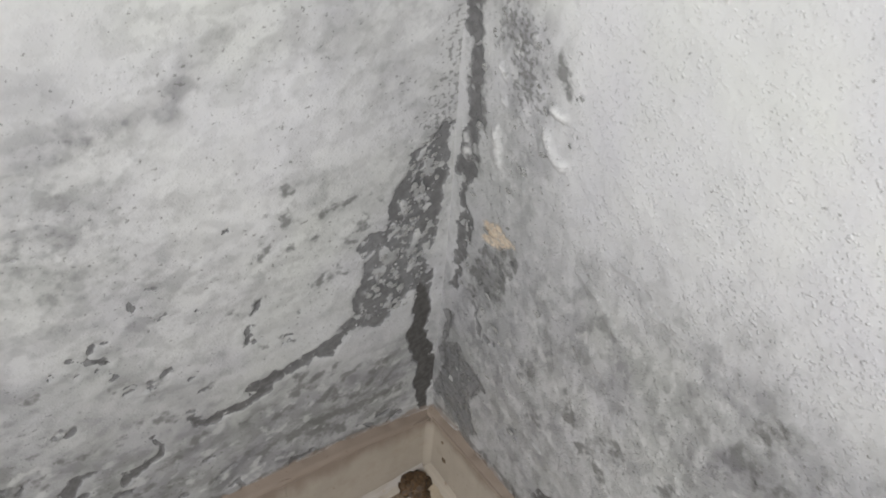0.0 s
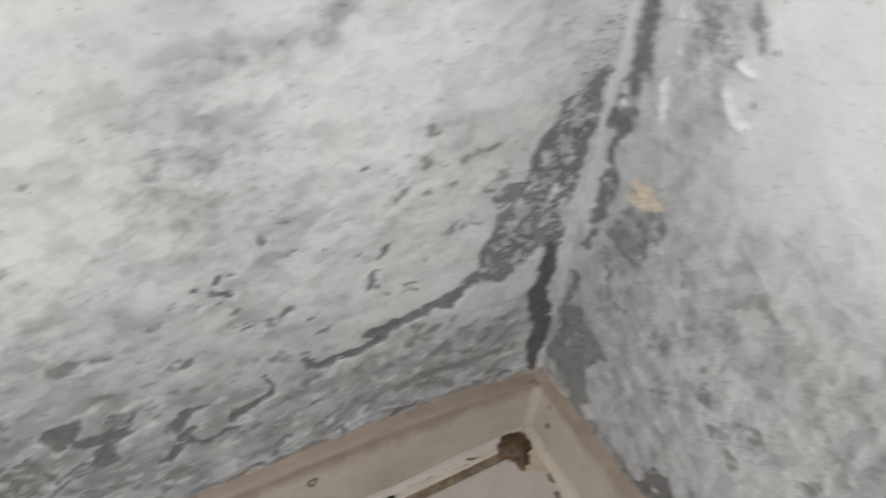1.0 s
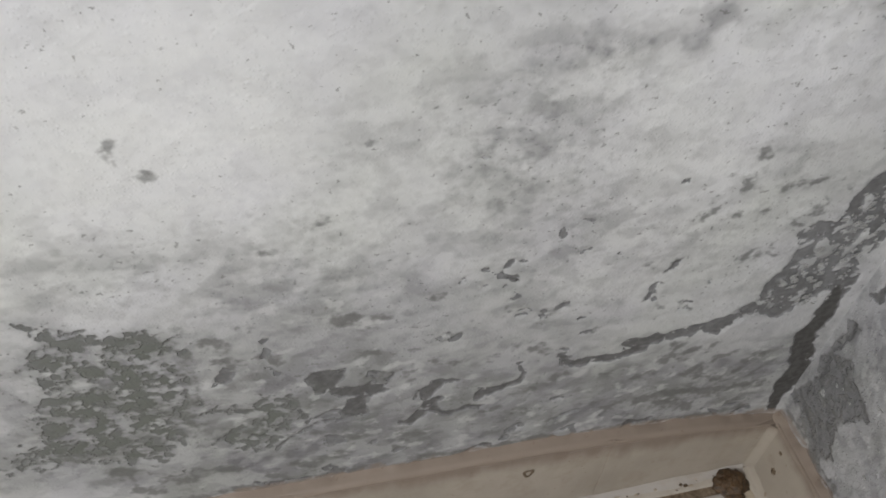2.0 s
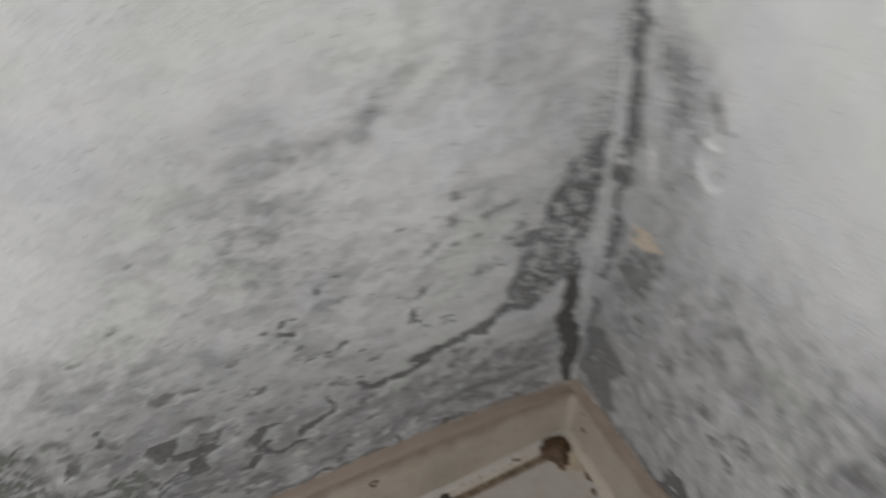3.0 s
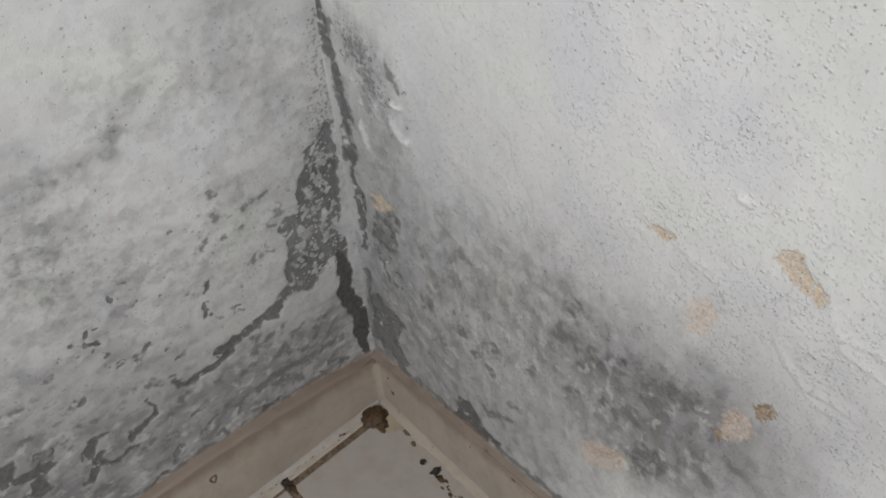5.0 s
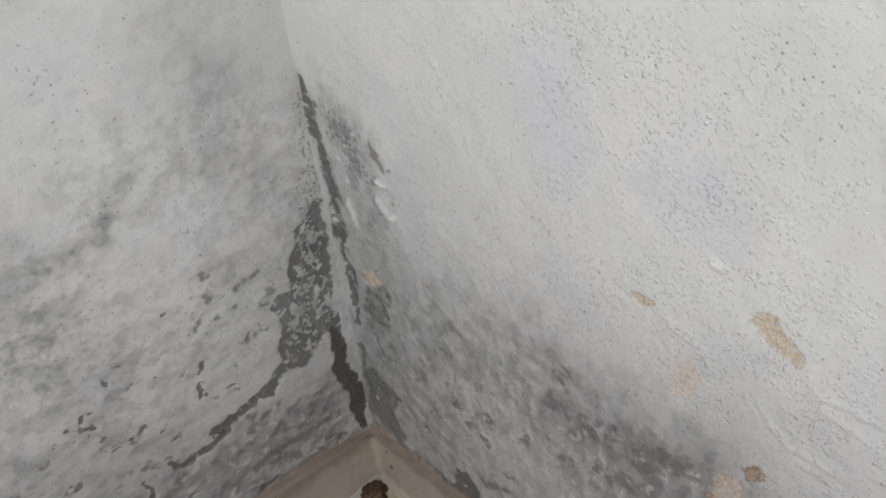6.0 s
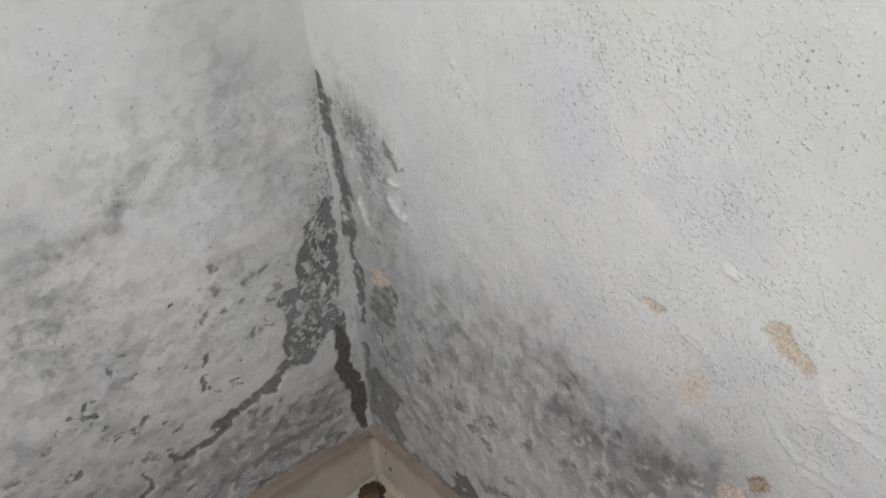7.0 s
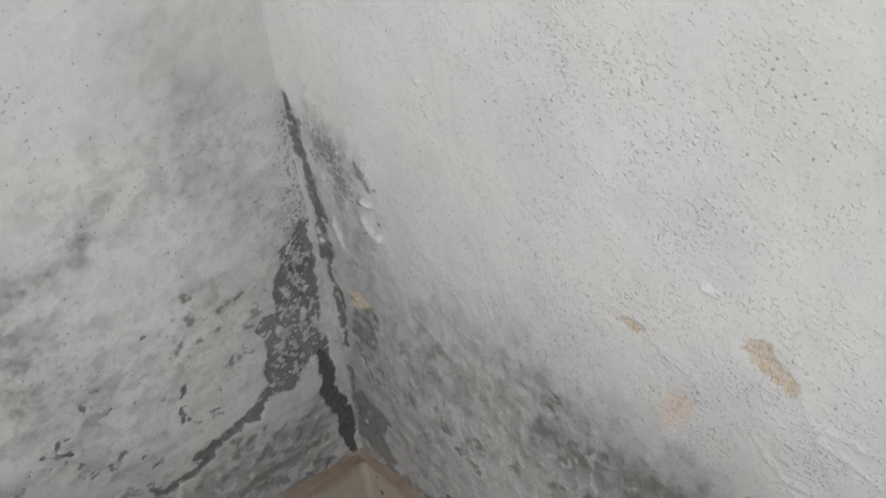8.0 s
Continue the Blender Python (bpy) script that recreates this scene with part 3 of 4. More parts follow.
bare(lw, 1.0, [(244, 292), (247, 288)])
bare(lw, 1.3, [(191, 252), (187, 251)])
bare(lw, 1.1, [(176, 240), (173, 240)])
bare(lw, 0.9, [(213, 255), (208, 253)])
bare(lw, 0.8, [(219, 274), (214, 267)])
worn(lw, 1.2, [(200, 248), (196, 247)])
worn(lw, 1.0, [(166, 290), (163, 289)])
worn(lw, 1.0, [(182, 295), (180, 298)])
worn(lw, 1.0, [(200, 318), (198, 311)])
worn(lw, 1.0, [(190, 323), (187, 322)])
worn(lw, 1.2, [(248, 244), (253, 242)])
worn(lw, 1.0, [(182, 205), (177, 204)])
smudge(lw, 3.0, [(60, 84), (110, 92), (150, 96)])
smudge(lw, 3.4, [(180, 100), (260, 107)])
smudge(lw, 4.0, [(300, 108), (400, 112), (480, 118)])
stain(lw, 10, [(20, 80), (120, 95), (300, 112), (480, 120)], 16)
# far lower end of the wall: stain and painted shade together
stain(lw, 24, [(330, 130), (420, 160), (520, 200)], 60)
# east wall
smudge(rw, 3.2, [(4, 76), (40, 80), (70, 84)])
smudge(rw, 5.0, [(80, 84), (150, 92), (250, 104)])
stain(rw, 10, [(10, 80), (120, 90), (260, 104)], 18)
# lower band and corner edge: stain darkened with the corner's shade
stain(rw, 26, [(20, 105), (120, 115), (240, 150)], 50)
stain(rw, 16, [(0, 80), (20, 180), (25, 280)], 50)
shade_veil(rw, 10, [(0, 80), (20, 250), (20, 420)], 60)
grey_area(rw, [(-1, 459), (5, 461), (8, 447), (12, 432), (16, 418), (18, 402), (20, 377), (21, 351), (22, 335), (21, 326), (14, 311), (15, 298), (19, 292), (23, 289), (22, 276), (16, 252), (13, 222), (6, 217), (10, 237), (8, 256), (7, 268), (6, 277), (12, 286), (9, 295), (7, 311), (2, 316), (6, 328), (7, 349), (9, 366), (9, 387), (4, 407), (1, 425), (-1, 440)])
shadow_area(rw, [(7, 191), (14, 198), (11, 170), (12, 159), (24, 173), (29, 166), (43, 161), (54, 159), (59, 154), (50, 146), (44, 129), (49, 109), (54, 98), (38, 70), (28, 84), (17, 93), (0, 91), (4, 114), (10, 128), (4, 142), (4, 164)])
peeled(rw, 1.6, [(9, 192), (10, 165), (10, 130)])
peeled(rw, 1.1, [(35, 226), (39, 214), (42, 196)])
worn(rw, 2.2, [(45, 204), (57, 207)])
shadow_area(rw, [(30, 274), (58, 298), (64, 293), (59, 255), (49, 236), (33, 224), (24, 228), (25, 252)], 0.56)
kept(rw, 1.6, [(41, 218), (44, 211)])
ochre_area(rw, [(35, 301), (44, 305), (59, 302), (51, 292), (32, 282)])
shadow_area(rw, [(28, 438), (43, 441), (54, 437), (58, 427), (51, 417), (43, 422), (30, 418)], 0.5)
smudge(rw, 3.0, [(72, 438), (79, 425)])
peeled_area(rw, [(84, 54), (99, 87), (105, 76), (114, 94), (122, 117), (135, 125), (142, 118), (149, 106), (163, 102), (174, 106), (157, 85), (140, 80), (118, 74), (107, 69)])
bare(rw, 0.9, [(44, 70), (61, 77), (72, 76)])
bare(rw, 1.0, [(32, 76), (38, 68)])
worn(rw, 2.0, [(76, 73), (84, 68)])
shadow_area(rw, [(228, 304), (233, 318), (241, 313), (248, 311), (260, 320), (271, 328), (286, 338), (295, 336), (291, 327), (279, 311), (268, 301), (255, 299), (243, 302)], 0.5)
shadow_area(rw, [(295, 238), (301, 263), (313, 266), (325, 259), (303, 224)], 0.66)
blotch(rw, 6, [(125, 233), (132, 209)])
blotch(rw, 6, [(141, 205), (167, 233)])
blotch(rw, 6, [(163, 200), (167, 193)])
blotch(rw, 8, [(274, 270), (296, 283)])
blotch(rw, 10, [(298, 314), (325, 340)])
blotch(rw, 3, [(106, 189), (99, 170)])
blotch(rw, 4, [(202, 249), (198, 237)])
blotch(rw, 5, [(231, 252), (242, 260)])
blotch(rw, 5, [(180, 175), (190, 175)])
blotch(rw, 3.5, [(164, 146), (167, 148)])
blotch(rw, 4, [(240, 260), (247, 262)])
blotch(rw, 2.2, [(82, 208), (96, 221)])
blotch(rw, 5, [(237, 350), (235, 337)])
stain(rw, 16, [(292, 332), (318, 337), (340, 353)], 30)
stain(rw, 16, [(323, 287), (342, 307)], 26)
brown_area(rw, [(261, 211), (272, 217), (284, 233), (288, 229), (276, 212), (264, 203)])
brown_area(rw, [(345, 343), (350, 355), (354, 355), (351, 346)])
brown_area(rw, [(343, 327), (346, 334), (353, 337), (352, 330), (346, 325)])
brown_area(rw, [(362, 372), (367, 382), (373, 379), (374, 374), (369, 364), (365, 365)])
pink_area(rw, [(254, 206), (268, 226), (291, 233), (292, 218), (274, 195), (261, 189)])
pink_area(rw, [(345, 346), (356, 358), (364, 354), (361, 340), (350, 329)])
ochre_area(rw, [(283, 449), (286, 454), (294, 454), (298, 454), (297, 449), (290, 446)])
ochre_area(rw, [(350, 476), (356, 486), (360, 488), (363, 483), (370, 480), (376, 473), (375, 468), (370, 464), (363, 468), (356, 473)])
pink_area(rw, [(312, 410), (319, 422), (327, 419), (328, 408), (325, 396), (321, 398), (315, 393)])
pink_area(rw, [(344, 350), (351, 360), (356, 355), (349, 342)])
brown_area(rw, [(361, 372), (366, 381), (373, 380), (374, 371), (365, 362)])
blister(rw, 2.6, [(330, 334), (335, 338)])
blister(rw, 2.2, [(336, 327), (340, 329)])
blister(rw, 3.4, [(285, 215), (293, 222)])
blister(rw, 1.6, [(270, 317), (276, 320)])
blister(rw, 2.0, [(106, 159), (113, 158)])
blister(rw, 1.6, [(205, 259), (208, 251)])
blister(rw, 2.6, [(324, 499), (329, 498)])
smudge(rw, 5.7, [(15, 102), (25, 87), (48, 70), (88, 67)])
smudge(rw, 4.6, [(100, 60), (141, 70), (182, 81)])
smudge(rw, 8.2, [(8, 437), (12, 397), (17, 373), (17, 353)])
smudge(rw, 8.0, [(17, 353), (16, 330)])
stain(rw, 12.7, [(42, 273), (43, 242)], 7.2)
stain(rw, 12.4, [(33, 443), (56, 433)], 16.5)
speckle(rw, 14.5, [(33, 443), (50, 432), (55, 412)])
stain(rw, 6.3, [(65, 422), (66, 373)], 18.8)
stain(rw, 9.9, [(45, 380), (70, 331)], 29.6)
stain(rw, 18.8, [(102, 261), (186, 294), (237, 310)], 62.5)
stain(rw, 15.6, [(67, 285), (149, 311), (218, 344)], 56.3)
stain(rw, 9.4, [(230, 306), (252, 308), (280, 320)], 9.4)
stain(rw, 17.6, [(243, 304), (272, 313), (299, 314), (329, 318)], 29.8)
stain(rw, 19.5, [(257, 307), (315, 306), (324, 236)], 47.6)
stain(rw, 21.7, [(75, 56), (144, 87), (198, 79)], 52.0)
stain(rw, 12.5, [(93, 221), (139, 310)], 45.0)
stain(rw, 8.2, [(246, 301), (264, 311), (283, 322)], 6.8)
stain(rw, 6.1, [(233, 309), (245, 311)], 6.7)
stain(rw, 12.4, [(306, 323), (320, 330), (337, 349)], 24.9)
stain(rw, 16.6, [(313, 278), (336, 299), (343, 289)], 24.9)
mottle(rw, 58.2, [(79, 184), (184, 242), (284, 287)], 82.2)
mottle(rw, 28.1, [(45, 254), (127, 293), (210, 333)], 75.0)
mottle(rw, 30.0, [(254, 218), (315, 268)], 50.0)
mottle(rw, 19.4, [(33, 443), (51, 411), (49, 343)], 29.8)
coarse(rw, 41.5, [(290, 424), (342, 425), (389, 426)], 82.9)
coarse(rw, 23.8, [(160, 384), (253, 395)], 65.0)
coarse(rw, 16.8, [(264, 584), (303, 559), (311, 510)], 55.9)
coarse(rw, 44.5, [(60, 152), (184, 192)], 102.7)
pits(rw, 12.4, [(311, 618), (339, 613), (362, 609)])
pits(rw, 9.9, [(235, 588), (256, 569)])
stain(rw, 34.6, [(238, 292), (305, 306), (343, 319)], 69.3)
stain(rw, 36.5, [(63, 171), (129, 141), (181, 149)], 97.2)
blister(rw, 4.0, [(74, 410), (80, 410)])
blister(rw, 4.0, [(71, 393), (80, 386), (88, 382)])
blister(rw, 2.1, [(138, 528), (139, 528)])
blister(rw, 2.2, [(270, 318), (278, 322)])
blister(rw, 3.2, [(34, 407), (36, 406)])
blister(rw, 1.9, [(54, 438), (56, 437)])
blister(rw, 1.7, [(40, 425), (42, 423)])
blister(rw, 1.9, [(52, 389), (54, 387)])
blister(rw, 2.0, [(35, 388), (37, 387)])
blister(rw, 1.7, [(63, 415), (65, 413)])
blister(rw, 2.3, [(36, 337), (37, 335)])
blister(rw, 2.5, [(16, 316), (17, 315)])
blister(rw, 1.8, [(34, 445), (35, 444)])
blister(rw, 1.4, [(46, 412), (48, 411)])
blister(rw, 1.8, [(59, 349), (61, 347)])
blister(rw, 1.8, [(38, 439), (39, 437)])
blister(rw, 3.2, [(34, 368), (36, 360)])
blister(rw, 2.9, [(38, 355), (39, 349)])
blister(rw, 4.3, [(10, 347), (12, 336)])
wrinkle(rw, 0.8, [(378, 471), (387, 459), (390, 454)])
wrinkle(rw, 0.6, [(389, 458), (401, 457), (414, 459)])
wrinkle(rw, 0.5, [(391, 449), (404, 446), (418, 444)])
wrinkle(rw, 1.0, [(361, 427), (379, 411), (403, 412)])
wrinkle(rw, 0.8, [(302, 450), (315, 449), (326, 456)])
wrinkle(rw, 1.2, [(252, 431), (278, 442)])
wrinkle(rw, 0.9, [(309, 445), (324, 441)])
wrinkle(rw, 0.6, [(379, 411), (389, 403), (407, 404)])
wrinkle(rw, 2.8, [(110, 328), (149, 311)])
wrinkle(rw, 2.5, [(131, 353), (178, 345)])
# shade painted low on the east wall and towards the corner
shade_veil(rw, 30.8, [(54, 116), (182, 173), (306, 289)], 102.7)
shade_veil(rw, 21.2, [(320, 351), (408, 413)], 56.6)
shade_veil(rw, 9.7, [(230, 303), (278, 317)], 24.2)
smudge(rw, 7.5, [(29, 55), (61, 52), (91, 48)])
smudge(rw, 4.7, [(155, 136), (182, 153)])
smudge(rw, 11.1, [(16, 113), (34, 88), (48, 75)])
shade_veil(rw, 34.8, [(42, 400), (57, 236), (82, 64)], 139.2)
shade_veil(rw, 41.9, [(101, 272), (211, 293), (322, 329)], 139.8)
shade_veil(rw, 26.5, [(261, 281), (343, 323)], 70.7)
shade_veil(rw, 16.8, [(68, 320), (185, 340), (257, 347)], 139.8)
shade_veil(rw, 21.2, [(200, 221), (293, 270), (361, 317)], 56.6)
shade_veil(rw, 27.4, [(60, 171), (144, 154), (207, 153)], 82.2)
shade_veil(rw, 23.7, [(-29, 175), (35, 157), (97, 162)], 47.4)
stain(rw, 14.5, [(-15, 210), (40, 198), (103, 187)], 53.3)
stain(rw, 18.0, [(275, 240), (330, 290), (368, 320)], 41.2)
shade_veil(rw, 28.3, [(274, 245), (330, 290), (368, 320)], 56.7)

brown(lw, 3.0, [(0, 66), (50, 79), (100, 87), (200, 97), (350, 106), (480, 108)])
brown(rw, 3.0, [(0, 69), (60, 75), (130, 82), (250, 94), (400, 94)])

# ---- walls ----
def lay_flakes(wall, place, count, inside, seed):
    """Small curled flakes of paint that still cling to the plaster."""
    rng = random.Random(seed)
    meshes = []
    for k in range(6):
        bm = bmesh.new()
        rim = [Vector((math.cos(a) * rng.uniform(0.6, 1.3), rng.uniform(0.0, 0.5), math.sin(a) * rng.uniform(0.6, 1.3))) for a in [j * 2 * math.pi / 7 for j in range(7)]]
        top = bm.verts.new((0, 0.55, 0))
        low = bm.verts.new((0, -0.3, 0))
        ring = [bm.verts.new(v) for v in rim]
        for a, b in zip(ring, ring[1:] + ring[:1]):
            bm.faces.new((top, a, b))
            bm.faces.new((low, b, a))
        bmesh.ops.recalc_face_normals(bm, faces=bm.faces)
        mesh = bpy.data.meshes.new("paint_flake")
        bm.to_mesh(mesh)
        bm.free()
        mesh.materials.append(flake_paint)
        meshes.append(mesh)
    for _ in range(count):
        u, z = inside(rng)
        size = 0.0007 + 0.0019 * rng.random() ** 2.2
        flake = new("paint_flake", rng.choice(meshes))
        flake.parent = wall
        tip = Matrix.Rotation(rng.uniform(0, 6.28), 4, "Y") @ Matrix.Diagonal((size * rng.uniform(0.7, 1.8), size * 0.7, size, 1))
        flake.matrix_basis = place(u, z) @ tip


def room_wall(name, w, place, material, relief, seed, label):
    """A wall of the corner: a fine sheet with the wear's own relief in front of a solid slab. place(u, out, z) gives the world's x, y, z."""
    f = w.fields
    f["chalk"] = np.maximum(0.88 * np.clip(f["blister"] / 0.003, 0, 1), 0.8 * f["bloom"]) * cloudy(w.u, w.z, 0.006, seed + 70, 3)
    height = 0.0030 * (cloudy(w.u, w.z, 0.13, seed) - 0.5) + 0.0016 * (cloudy(w.u, w.z, 0.035, seed + 5) - 0.5)
    grain = cloudy(w.u, w.z * 0.75, 0.0048, seed + 20, 2)
    rough = 0.35 + 0.9 * f["coarse"] + 0.5 * f["mottle"]
    height += relief * rough * (np.clip(grain - 0.52, 0, 1) * 0.9 + 0.25 * (cloudy(w.u, w.z, 0.011, seed + 30) - 0.5))
    gone = np.clip((f["bare"] - 0.42) / 0.16, 0, 1)
    sand = np.clip((np.maximum(f["ochre"], f["pink"]) - 0.4) / 0.2, 0, 1)
    height += -0.0009 * gone - 0.0006 * sand * cloudy(w.u, w.z, 0.004, seed + 40)
    height += 0.55 * f["blister"] + 0.0007 * f["wrinkle"]
    x, y, z = place(w.u, height, w.z)
    count_u, count_z = w.u.shape
    points = np.stack([x, y, z], -1).reshape(-1, 3)
    n = np.arange(count_u * count_z).reshape(count_u, count_z)
    quads = np.stack([n[:-1, :-1], n[1:, :-1], n[1:, 1:], n[:-1, 1:]], -1).reshape(-1, 4)
    if place(1, 0, 0)[0] != 0:
        quads = quads[:, ::-1]
    # the slab behind
    corners = [place(u, out, z) for u in (-0.01, 1.9) for out in (-0.008, -0.15) for z in (0.0, 2.4)]
    k = len(points)
    box = np.array([(0, 1, 3, 2), (4, 6, 7, 5), (0, 4, 5, 1), (2, 3, 7, 6), (0, 2, 6, 4), (1, 5, 7, 3)]) + k
    points, quads = np.concatenate([points, np.array(corners)]), np.concatenate([quads, box])
    mesh = bpy.data.meshes.new(name)
    mesh.vertices.add(len(points))
    mesh.vertices.foreach_set("co", points.astype(np.float32).ravel())
    mesh.loops.add(quads.size)
    mesh.loops.foreach_set("vertex_index", quads.astype(np.int32).ravel())
    mesh.polygons.add(len(quads))
    mesh.polygons.foreach_set("loop_start", np.arange(0, quads.size, 4, dtype=np.int32))
    smooth = np.ones(len(quads), bool)
    smooth[-6:] = False
    mesh.polygons.foreach_set("use_smooth", smooth)
    mesh.update(calc_edges=True)
    for key in ("bare", "stain", "speckle", "ochre", "pink", "green", "smudge", "mottle", "coarse", "pits", "brown", "shade_veil", "chalk", "rust"):
        layer = mesh.attributes.new(key, "FLOAT", "POINT")
        layer.data.foreach_set("value", np.concatenate([f[key].ravel(), np.zeros(8)]).astype(np.float32))
    mesh.materials.append(material)
    return tagged(new(name, mesh), label, "wall", kind="structure")


wall_north = room_wall("wall_north", lw, lambda u, out, z: (-u, -out, z), paint_left, 0.0006, 100,
                       "white painted wall with grey mould, stains and peeling paint")
wall_east = room_wall("wall_east", rw, lambda u, out, z: (-out, -u, z), paint_right, 0.0011, 300,
                      "white wall of bumpy paint with damp stains and ochre patches")


def link(name, bm, material, parent=None, label="", smooth=False):
    mesh = bpy.data.meshes.new(name)
    for face in bm.faces:
        face.smooth = smooth
    bmesh.ops.recalc_face_normals(bm, faces=bm.faces)
    bm.to_mesh(mesh)
    bm.free()
    mesh.materials.append(material)
    ob = new(name, mesh)
    if parent:
        ob.parent = parent
    if label:
        tagged(ob, label)
    return ob


def part(name, bm, material, parent, label="", smooth=False):
    return link(name, bm, material, parent, label, smooth)


def block(x0, x1, y0, y1, z0, z1, bevel=0.0, bm=None):
    bm = bm or bmesh.new()
    made = bmesh.ops.create_cube(bm, size=1.0, matrix=Matrix.Translation(((x0 + x1) / 2, (y0 + y1) / 2, (z0 + z1) / 2)) @ Matrix.Diagonal((x1 - x0, y1 - y0, z1 - z0, 1)))
    if bevel:
        edges = {e for v in made["verts"] for e in v.link_edges}
        bmesh.ops.bevel(bm, geom=list(edges), offset=bevel, segments=2, affect="EDGES", profile=0.6)
    return bm


def lump(x, y, z, sx, sy, sz, seed, rough=0.35, detail=3):
    """An uneven clod."""
    bm = bmesh.new()
    bmesh.ops.create_icosphere(bm, subdivisions=detail, radius=1.0)
    for v in bm.verts:
        d = v.co.normalized()
        k = 1 + rough * noise.noise(d * 1.7 + Vector((seed, 0, 0))) + rough * 0.6 * noise.noise(d * 4.3 + Vector((0, seed, 0)))
        v.co = Vector((x + d.x * sx * k, y + d.y * sy * k, z + d.z * sz * k))
    return bm


# the rest of the room, unseen: added to close it and shape the light
ROOM_X, ROOM_Y, ROOM_Z = -1.9, -1.25, 2.4
tagged(link("unseen_wall_west", block(ROOM_X - 0.15, ROOM_X, ROOM_Y - 0.15, 0.15, 0, ROOM_Z), plain_paint), "plain white painted wall, unseen, added to close the room", "wall", kind="structure")
south = block(ROOM_X, -1.8, ROOM_Y - 0.15, ROOM_Y, 0, ROOM_Z)
block(-0.8, 0.15, ROOM_Y - 0.15, ROOM_Y, 0, ROOM_Z, bm=south)
block(-1.8, -0.8, ROOM_Y - 0.15, ROOM_Y, 0, 1.0, bm=south)
block(-1.8, -0.8, ROOM_Y - 0.15, ROOM_Y, 2.0, ROOM_Z, bm=south)
tagged(link("unseen_wall_south", south, plain_paint), "plain white wall with a window opening, unseen and added", "wall", kind="structure")
tagged(link("ceiling", block(ROOM_X - 0.15, 0.15, ROOM_Y - 0.15, 0.15, ROOM_Z, ROOM_Z + 0.12), plain_paint), "plain white ceiling, unseen and added", "ceiling", kind="structure")
# window frame added round the lamp's opening, out of view
window = tagged(new("unseen_window_1"), "white framed window, unseen, added for the daylight", "window", kind="structure")
window.location = (-1.3, ROOM_Y - 0.08, 1.0)
for x0, x1, z0, z1 in ((-0.5, -0.45, 0, 1.0), (0.45, 0.5, 0, 1.0), (-0.45, 0.45, 0, 0.05), (-0.45, 0.45, 0.95, 1.0)):
    part("window_frame", block(x0, x1, -0.03, 0.03, z0, z1, 0.004), wood_white, window)

# ---- floor of tiles ----
floor = tagged(link("floor", block(ROOM_X - 0.1, 0.1, ROOM_Y - 0.1, 0.1, -0.12, -0.0012), grout), "pale tiled floor with brown dirty grout", "floor", kind="structure")


def tile(parent, material, x0, x1, y0, y1, z0, z1, bevel=0.0015):
    return part("tile", block(x0, x1, y0, y1, z0, z1, bevel), material, parent)


# cut strip along the north skirting, then whole tiles
tile(floor, strip_glaze, -0.1285, -0.008, -0.0185, -0.0095, -0.009, 0.0)
xs = [-0.1355 - 0.33 * k for k in range(9)]
for k, x in enumerate(xs[:-1]):
    tile(floor, strip_glaze, max(x - 0.327, ROOM_X), x, -0.0205, -0.0095, -0.009, 0.0003)
for row in range(9):
    y1 = -0.0255 - 0.33 * row
    y0 = max(y1 - 0.327, ROOM_Y)
    if y1 <= ROOM_Y:
        break
    tile(floor, floor_glaze, -0.1285, -0.0065, y0, y1, -0.009, 0.0002)
    for k, x in enumerate(xs[:-1]):
        tile(floor, floor_glaze, max(x - 0.327, ROOM_X), x, y0, y1 + 0.002, -0.009, 0.0004 * (k % 2))

# ---- skirting of cream tiles ----
def skirt_north(u):
    u = min(u, 0.5)
    return 0.062 + 0.035 * (1 - math.exp(-u / 0.1)) + 0.02 * u


def skirt_east(u):
    return 0.066 + 0.10 * min(u, 0.25)


def skirting_tile(parent, top, x0, x1, y0, y1):
    """A hand-cut tile, whose upper edge follows top(distance from the corner)."""
    bm = block(x0, x1, y0, y1, 0.001, 0.08, 0.0005)
    for v in bm.verts:
        if v.co.z > 0.04:
            v.co.z += top(max(-v.co.x, -v.co.y)) - 0.08
    return part("tile", bm, cream_glaze, parent)


baseboard_north = tagged(new("baseboard_north"), "cream tile skirting with a grimy top edge", "skirting", kind="structure")
baseboard_east = tagged(new("baseboard_east"), "cream tile skirting with brown specks", "skirting", kind="structure")
edges = [0.0, -0.1315, -0.35, -0.68, -1.01, -1.34, -1.67, -1.89]
for a, b in zip(edges, edges[1:]):
    skirting_tile(baseboard_north, skirt_north, b, a, -0.0085 + 0.0004 * (b < -0.2), 0.004)
edges = [-0.0088, -0.25, -0.58, -0.91, -1.24]
for a, b in zip(edges, edges[1:]):
    skirting_tile(baseboard_east, skirt_east, -0.0065, 0.004, b, a)


def fillet(profile, start, end, along, seed):
    """A smeared filling along a wall. profile(distance) gives the places (out, z) of its cross-section, top first; along(distance, out, z) the world's."""
    bm, rings = bmesh.new(), []
    count = int((end - start) / 0.002)
    for k in range(count + 1):
        d = start + (end - start) * k / count
        rings.append([bm.verts.new(along(d, out, z)) for out, z in profile(d, seed)])
    for p, q in zip(rings, rings[1:]):
        for k in range(len(p) - 1):
            bm.faces.new((p[k], p[k + 1], q[k + 1], q[k]))
    return bm


def wavy(d, size, seed):
    return noise.noise(Vector((d / size, seed, 0.5))) + 0.5 * noise.noise(Vector((d / size * 2.7, seed, 9.5)))


